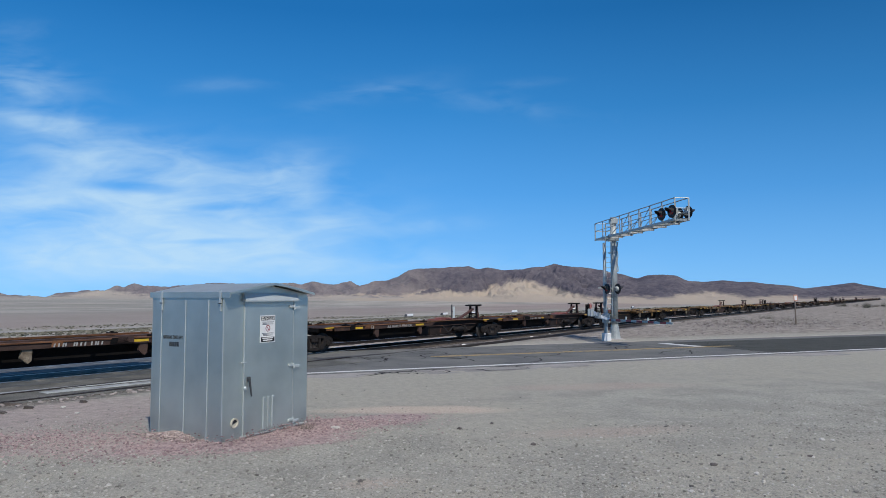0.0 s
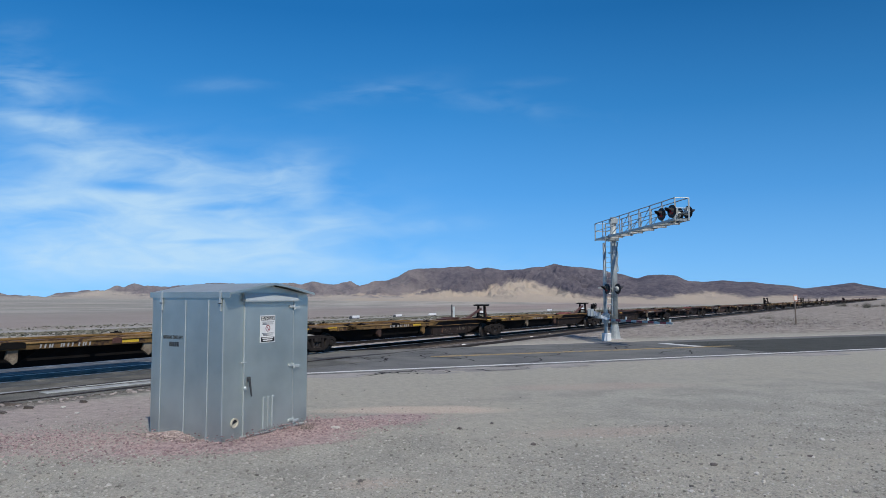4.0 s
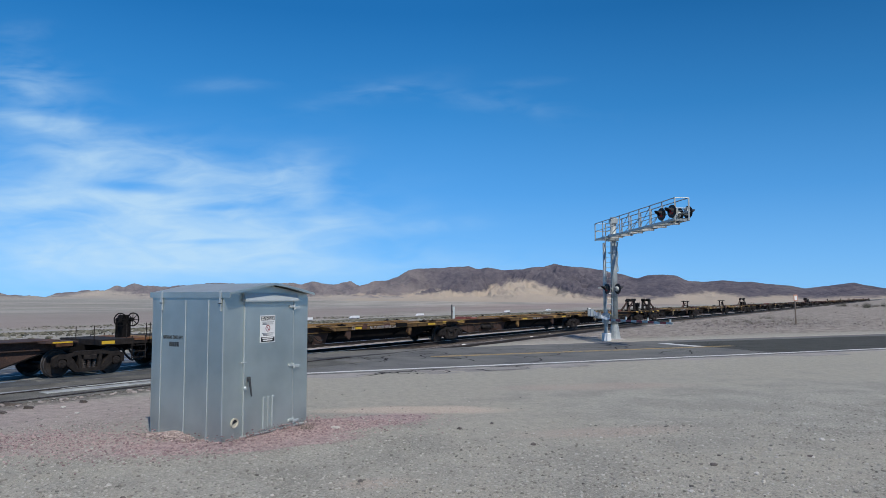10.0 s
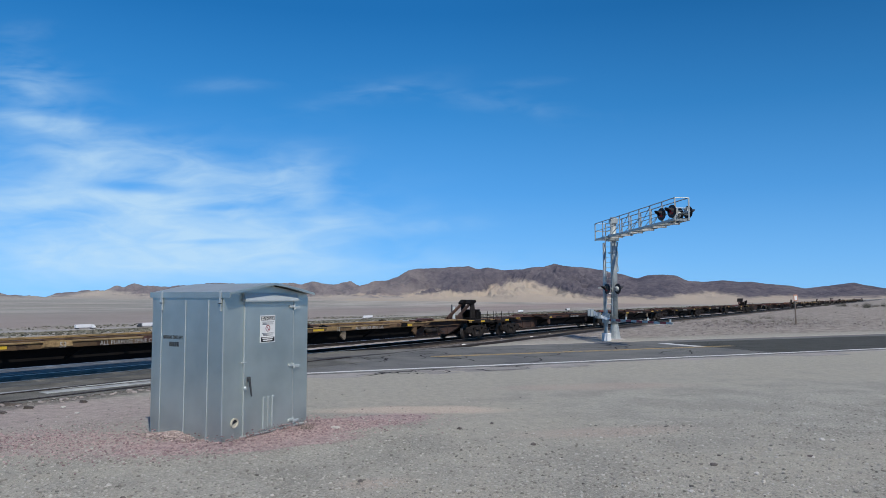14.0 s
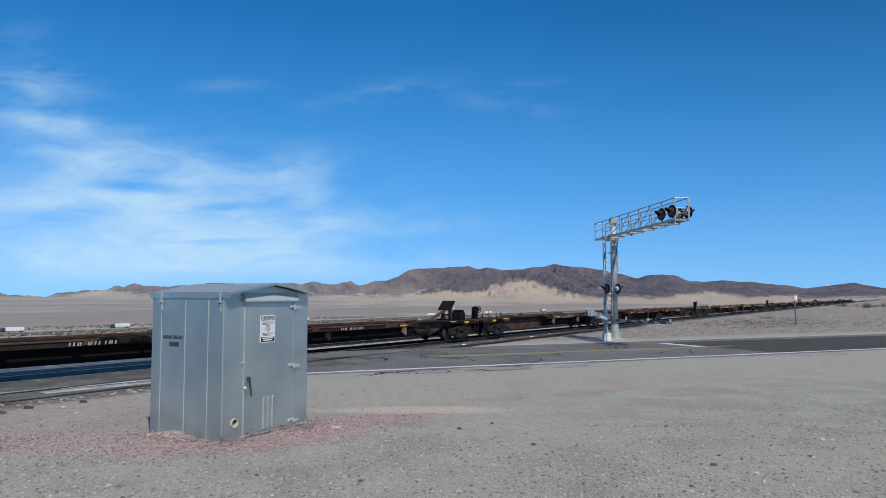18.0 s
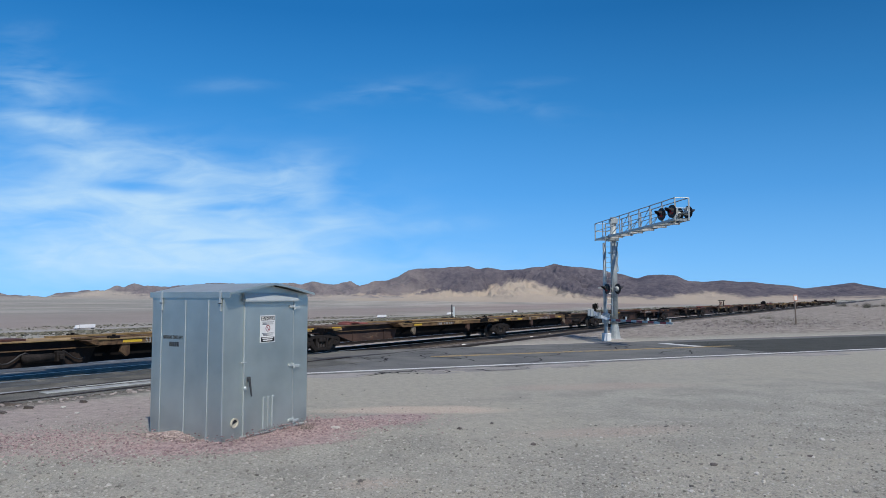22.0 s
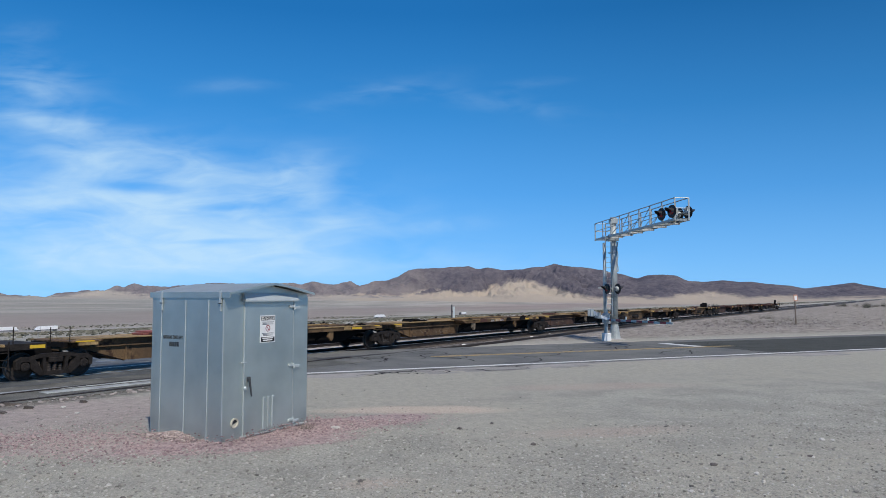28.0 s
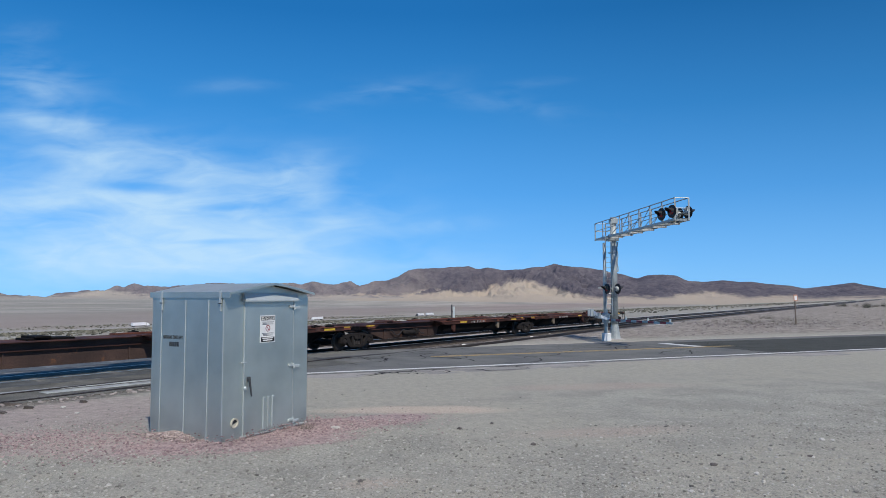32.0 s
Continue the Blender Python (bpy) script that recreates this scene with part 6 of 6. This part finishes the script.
def scatter(name, label, category, mat, places, subdiv, rng):
    v0, f0 = blob_verts(subdiv)
    verts, faces = [], []
    for x, y, z, sx, sy, sz, turn in places:
        o = len(verts)
        c, s = math.cos(turn), math.sin(turn)
        for v in v0:
            k = 1 + rng.uniform(-0.28, 0.28)
            a, d, e = v.x * sx * k, v.y * sy * k, v.z * sz * k
            verts.append((x + a * c - d * s, y + a * s + d * c, z + e))
        faces += [tuple(o + q for q in f) for f in f0]
    me = bpy.data.meshes.new(name)
    me.from_pydata(verts, [], faces)
    me.materials.append(mat)
    return tagged(new(name, me), label, category, kind="stuff")


def island_material(name, dark, light, rough=0.95):
    m = bpy.data.materials.new(name)
    m.use_nodes = True
    n, l, b = node_chain(m)
    b.inputs["Roughness"].default_value, b.inputs["Specular IOR Level"].default_value = rough, 0.15
    g = n.new("ShaderNodeNewGeometry")
    r = n.new("ShaderNodeValToRGB")
    r.color_ramp.elements[0].color, r.color_ramp.elements[1].color = (*dark, 1), (*light, 1)
    l.new(g.outputs["Random Per Island"], r.inputs["Fac"])
    l.new(r.outputs["Color"], b.inputs["Base Color"])
    return m


M["pebble"] = island_material("grey_pebbles", (0.165, 0.158, 0.138), (0.47, 0.455, 0.41))
M["pebble_red"] = island_material("red_pebbles", (0.18, 0.125, 0.132), (0.46, 0.355, 0.34))
M["scrub"] = island_material("dry_scrub", (0.055, 0.056, 0.042), (0.21, 0.20, 0.155))
M["rubble"] = island_material("dark_rubble", (0.13, 0.115, 0.105), (0.38, 0.34, 0.315))
rng = random.Random(3)
M["stone_pale"] = material("pale_stone", (0.55, 0.53, 0.49), 0.9, 0.0, 0.2, 30.0, 0.3, 90.0)
M["stone_dark"] = material("dark_stone", (0.13, 0.115, 0.105), 0.9, 0.0, 0.3, 30.0, 0.3, 90.0)
places = []
while len(places) < 72000:
    r = 6.8 + 16 * rng.random() ** 1.5
    a = radians(rng.uniform(-36, 36))
    x, y = r * math.sin(a), r * math.cos(a)
    if off_road(x, y) > -0.6 or (-5.6 < x < -2.0 and 11.8 < y < 15.2):
        continue
    d = y - (14.2 + 0.6 * max(0.0, x - 3.5)) + 2.2 * noise.noise(Vector((x * 0.5, y * 0.5, 3.0)))
    if rng.random() > 0.07 + 0.93 * smooth(1.6, -2.4, d):
        continue
    k = 0.005 + 0.020 * rng.random() ** 8
    places.append((x, y, ground_z(x, y) + k * 0.3, k * rng.uniform(0.8, 1.5), k, k * 0.65, rng.uniform(0, 6.3)))
scatter("gravel", "grey loose gravel stones on the ground", "gravel", M["pebble"], places, 1, rng)
M["pebble_mixed"] = island_material("mixed_stones", (0.07, 0.066, 0.06), (0.56, 0.54, 0.49))
places = []
while len(places) < 900:
    r = 8.0 + 15 * rng.random() ** 1.3
    a = radians(rng.uniform(-33, 33))
    x, y = r * math.sin(a), r * math.cos(a)
    if off_road(x, y) > -1.8 or (-5.8 < x < -1.8 and 11.6 < y < 15.4) or rng.random() > (0.9 if x > 0 else 0.4) or y > 12.5 + 0.35 * max(0.0, x) + 3.0 * noise.noise(Vector((x * 0.4, y * 0.4, 8.0))):
        continue
    k = 0.010 + 0.020 * rng.random() ** 4
    places.append((x, y, ground_z(x, y) + k * 0.3, k * rng.uniform(0.9, 1.6), k, k * 0.6, rng.uniform(0, 6.3)))
scatter("stones", "larger pale and dark stones strewn over the gravel", "stones", M["pebble_mixed"], places, 1, rng)
places = []
while len(places) < 11000:
    a, w = rng.gauss(0, 1.0), rng.gauss(0, 0.55)
    cx, cy = rng.choice(((-2.6, 13.6), (-3.6, 12.2), (-5.6, 12.3), (-7.2, 12.6), (-2.0, 14.2)))
    x, y = cx + 1.1 * a * 0.86 - w * 0.5, cy + 1.1 * a * 0.5 + w * 0.86
    lx, ly = (x + 3.74) * 0.486 + (y - 12.28) * 0.874, -(x + 3.74) * 0.874 + (y - 12.28) * 0.486
    if -0.02 < lx < 2.25 and -0.02 < ly < 1.80:
        continue
    k = 0.005 + 0.018 * rng.random() ** 4
    heap = 0.13 * math.exp(-((min(abs(lx), abs(lx - 2.2)) if ly > 0 else abs(ly)) / 0.25) ** 2) if -0.4 < lx < 2.6 and -0.5 < ly < 2.0 else 0.0
    places.append((x, y, ground_z(x, y) + k * 0.3 + heap * rng.random(), k * rng.uniform(0.8, 1.5), k, k * 0.7, rng.uniform(0, 6.3)))
scatter("red_gravel", "reddish crushed stones heaped round the hut", "gravel", M["pebble_red"], places, 1, rng)
places = []
while len(places) < 900:
    ly, lx = rng.gauss(1.1, 0.28), -abs(rng.gauss(0, 0.11)) - 0.01
    k = 0.012 + 0.022 * rng.random() ** 2
    high = 0.10 * math.exp(-((ly - 1.05) / 0.36) ** 2 - (lx / 0.2) ** 2)
    x, y = -3.70 + lx * 0.486 - ly * 0.874, 12.28 + lx * 0.874 + ly * 0.486
    places.append((x, y, ground_z(x, y) + k * 0.3 + high * rng.random(), k * rng.uniform(0.8, 1.4), k, k * 0.75, rng.uniform(0, 6.3)))
M["pebble_buff"] = island_material("buff_pebbles", (0.22, 0.175, 0.165), (0.44, 0.37, 0.335))
scatter("gravel_heap", "buff stones heaped against the ribbed hut wall", "gravel", M["pebble_buff"], places, 1, rng)
places = []
while len(places) < 17000:
    p = 45 + 640 * rng.random() ** 0.9
    s = rng.uniform(-700, 900)
    q = ALONG * s + ACROSS * p
    if q.y < 30 or abs(q.x) > 0.75 * q.y or abs(p - P_HWY) < 20:
        continue
    k = (0.16 + 0.55 * rng.random() ** 2.2) * (0.7 + 0.8 * smooth(100, 500, p))
    places.append((q.x, q.y, ground_z(q.x, q.y) + k * 0.3, k * rng.uniform(0.9, 1.6), k * rng.uniform(0.9, 1.5), k * 0.75, rng.uniform(0, 6.3)))
scatter("desert_scrub", "low dry creosote scrub on the plain", "scrub", M["scrub"], places, 1, rng)

places = []
while len(places) < 6000:
    cx, cy, sx, sy, big = rng.choice(((26.5, 62.0, 2.8, 4.0, 1.0), (24.0, 59.0, 2.0, 2.5, 0.8), (30.0, 66.0, 3.0, 4.0, 1.0), (18.0, 50.0, 5.0, 5.0, 0.6), (38.0, 72.0, 6.0, 7.0, 0.8)))
    x, y = cx + rng.gauss(0, sx), cy + rng.gauss(0, sy)
    if off_road(x, y) < ROAD_W + 3.5 or off_track(x, y) > 18.6:
        continue
    k = big * (0.02 + 0.09 * rng.random() ** 8)
    places.append((x, y, ground_z(x, y) + k * 0.25, k * rng.uniform(0.9, 1.8), k, k * 0.6, rng.uniform(0, 6.3)))
while len(places) < 6600:
    s, w = rng.uniform(6, 28), rng.gauss(-5.65, 0.22)
    q = ORIGIN + ALONG * s + ACROSS * w
    k = 0.015 + 0.055 * rng.random() ** 3
    places.append((q.x, q.y, ground_z(q.x, q.y) + k * 0.25, k * rng.uniform(0.9, 1.8), k, k * 0.6, rng.uniform(0, 6.3)))
scatter("rubble", "broken dark stones on the dirt bank", "rubble", M["rubble"], places, 1, rng)


def twig_bush(name, label, clumps):
    """Bare branching bushes of thin tapered twigs."""
    verts, faces = [], []
    for x, y, high, wide, count in clumps:
        z0 = ground_z(x, y) - 0.02
        for k in range(count):
            turn, lean = rng.uniform(0, 6.3), rng.uniform(0.1, 1.35)
            p0 = Vector((x + rng.gauss(0, wide * 0.25), y + rng.gauss(0, wide * 0.25), z0))
            for seg in range(3):
                d = Vector((math.cos(turn) * math.sin(lean), math.sin(turn) * math.sin(lean), abs(math.cos(lean)) * high / wide + 0.15)).normalized()
                p1 = p0 + d * high * rng.uniform(0.25, 0.5)
                p1.z = max(p1.z, z0 + 0.03)
                r0 = 0.022 * high * (1 - 0.28 * seg)
                o = len(verts)
                for q, r in ((p0, r0), (p1, r0 * 0.7)):
                    verts += [(q.x + r, q.y, q.z), (q.x - 0.5 * r, q.y + 0.87 * r, q.z), (q.x - 0.5 * r, q.y - 0.87 * r, q.z + 0.5 * r)]
                faces += [(o, o + 1, o + 4, o + 3), (o + 1, o + 2, o + 5, o + 4), (o + 2, o, o + 3, o + 5)]
                p0 = p1
                turn += rng.uniform(-0.9, 0.9)
                lean = min(1.5, lean + rng.uniform(-0.3, 0.4))
    me = bpy.data.meshes.new(name)
    me.from_pydata(verts, [], faces)
    me.materials.append(M["scrub"])
    return tagged(new(name, me), label, "bush", kind="stuff")


clumps = [(34.2 + rng.gauss(0, 0.6), 77.0 + rng.gauss(0, 0.8), 0.5, 0.8, 22) for k in range(3)] + [(35.4 + 0.4 * k, 75.5 - 0.5 * k, 0.42, 0.7, 22) for k in range(4)]
clumps += [(rng.uniform(92, 110), rng.uniform(160, 195), rng.uniform(0.5, 1.1), 1.4, 80) for k in range(24)]
clumps += [(29.5 + rng.gauss(0, 3.5), 66.5 + rng.gauss(0, 4.5), rng.uniform(0.12, 0.34), 0.4, 12) for k in range(90)]
clumps += [(rng.uniform(20, 60), rng.uniform(56, 120), rng.uniform(0.12, 0.3), 0.3, 10) for k in range(60)]
clumps = [q for q in clumps if off_track(q[0], q[1]) < 18.5 and off_road(q[0], q[1]) > ROAD_W + 3]
twig_bush("dry_bush", "bare dark dry bushes on the dirt bank", clumps)
twig_bush("dry_weed", "small dry weed in the red gravel by the hut", [(-2.52, 13.5, 0.17, 0.22, 40)])


for x, y, k, pale in ((1.37, 8.35, 0.055, 1), (2.65, 8.75, 0.05, 1), (-4.35, 9.6, 0.045, 1), (3.9, 10.6, 0.06, 0), (4.3, 10.1, 0.05, 1), (1.9, 8.3, 0.05, 0), (-3.9, 9.0, 0.04, 0),
                      (0.3, 13.6, 0.06, 0), (0.95, 14.3, 0.05, 0), (1.5, 12.2, 0.06, 0), (5.6, 11.2, 0.05, 0), (6.4, 12.4, 0.06, 1), (3.1, 9.2, 0.045, 1), (-2.0, 13.6, 0.09, 1), (-5.9, 17.0, 0.07, 1), (-8.4, 16.2, 0.07, 1), (-7.7, 15.4, 0.06, 1), (4.8, 8.9, 0.05, 0), (0.2, 9.3, 0.04, 1), (-1.1, 9.8, 0.05, 0)):
    k *= 0.72
    st = empty("loose_stone", pose(x, y, ground_z(x, y) + k * 0.2, 0, 0, x * 97), "pale loose stone on the gravel" if pale else "dark loose stone on the gravel", "stone")
    bm = B()
    bmesh.ops.create_icosphere(bm, subdivisions=2, radius=k, matrix=Matrix.Diagonal((1.35, 1.0, 0.62, 1)))
    for v in bm.verts:
        v.co *= 1 + 0.45 * noise.noise(v.co * (1.3 / k) + Vector((x, y, 0))) + 0.2 * noise.noise(v.co * (3.5 / k) + Vector((y, x, 0)))
    part("stone_body", bm, M["stone_pale"] if pale else M["stone_dark"], st)

for x, y, ln, turn in ((-9.05, 16.0, 0.42, 20), (-9.25, 15.3, 0.55, -12), (-9.7, 16.5, 0.8, 28), (-8.3, 16.9, 0.3, 60)):
    tp = empty("old_tie_piece", pose(x, y, ground_z(x, y) + 0.03, 0, 4, turn), "broken dark piece of an old timber tie", "timber")
    bm = prism(B(), [(-ln / 4, -0.03), (ln / 4 - 0.03, -0.03), (ln / 4, 0.0), (ln / 4 - 0.06, 0.022), (-ln / 4 + 0.02, 0.03)], -0.05, 0.05)
    part("tie_wood", bm, M["tie"], tp)

# ================= motion of the clip =================
def motions():
    for ob, m in movers:
        walk(ob, [(t, train_pose(m, t)) for t in TRAIN_T])
    for ob, c, way in lorries:
        walk(ob, [(t, lorry_pose(c, way, t)) for t in (0.0, 8.0, 16.0, 24.0, 32.0)])
    walk(clouds, [(t, Matrix.Rotation(radians(-0.021 * t), 4, "Z")) for t in (0.0, 16.0, 32.0)])


motions()
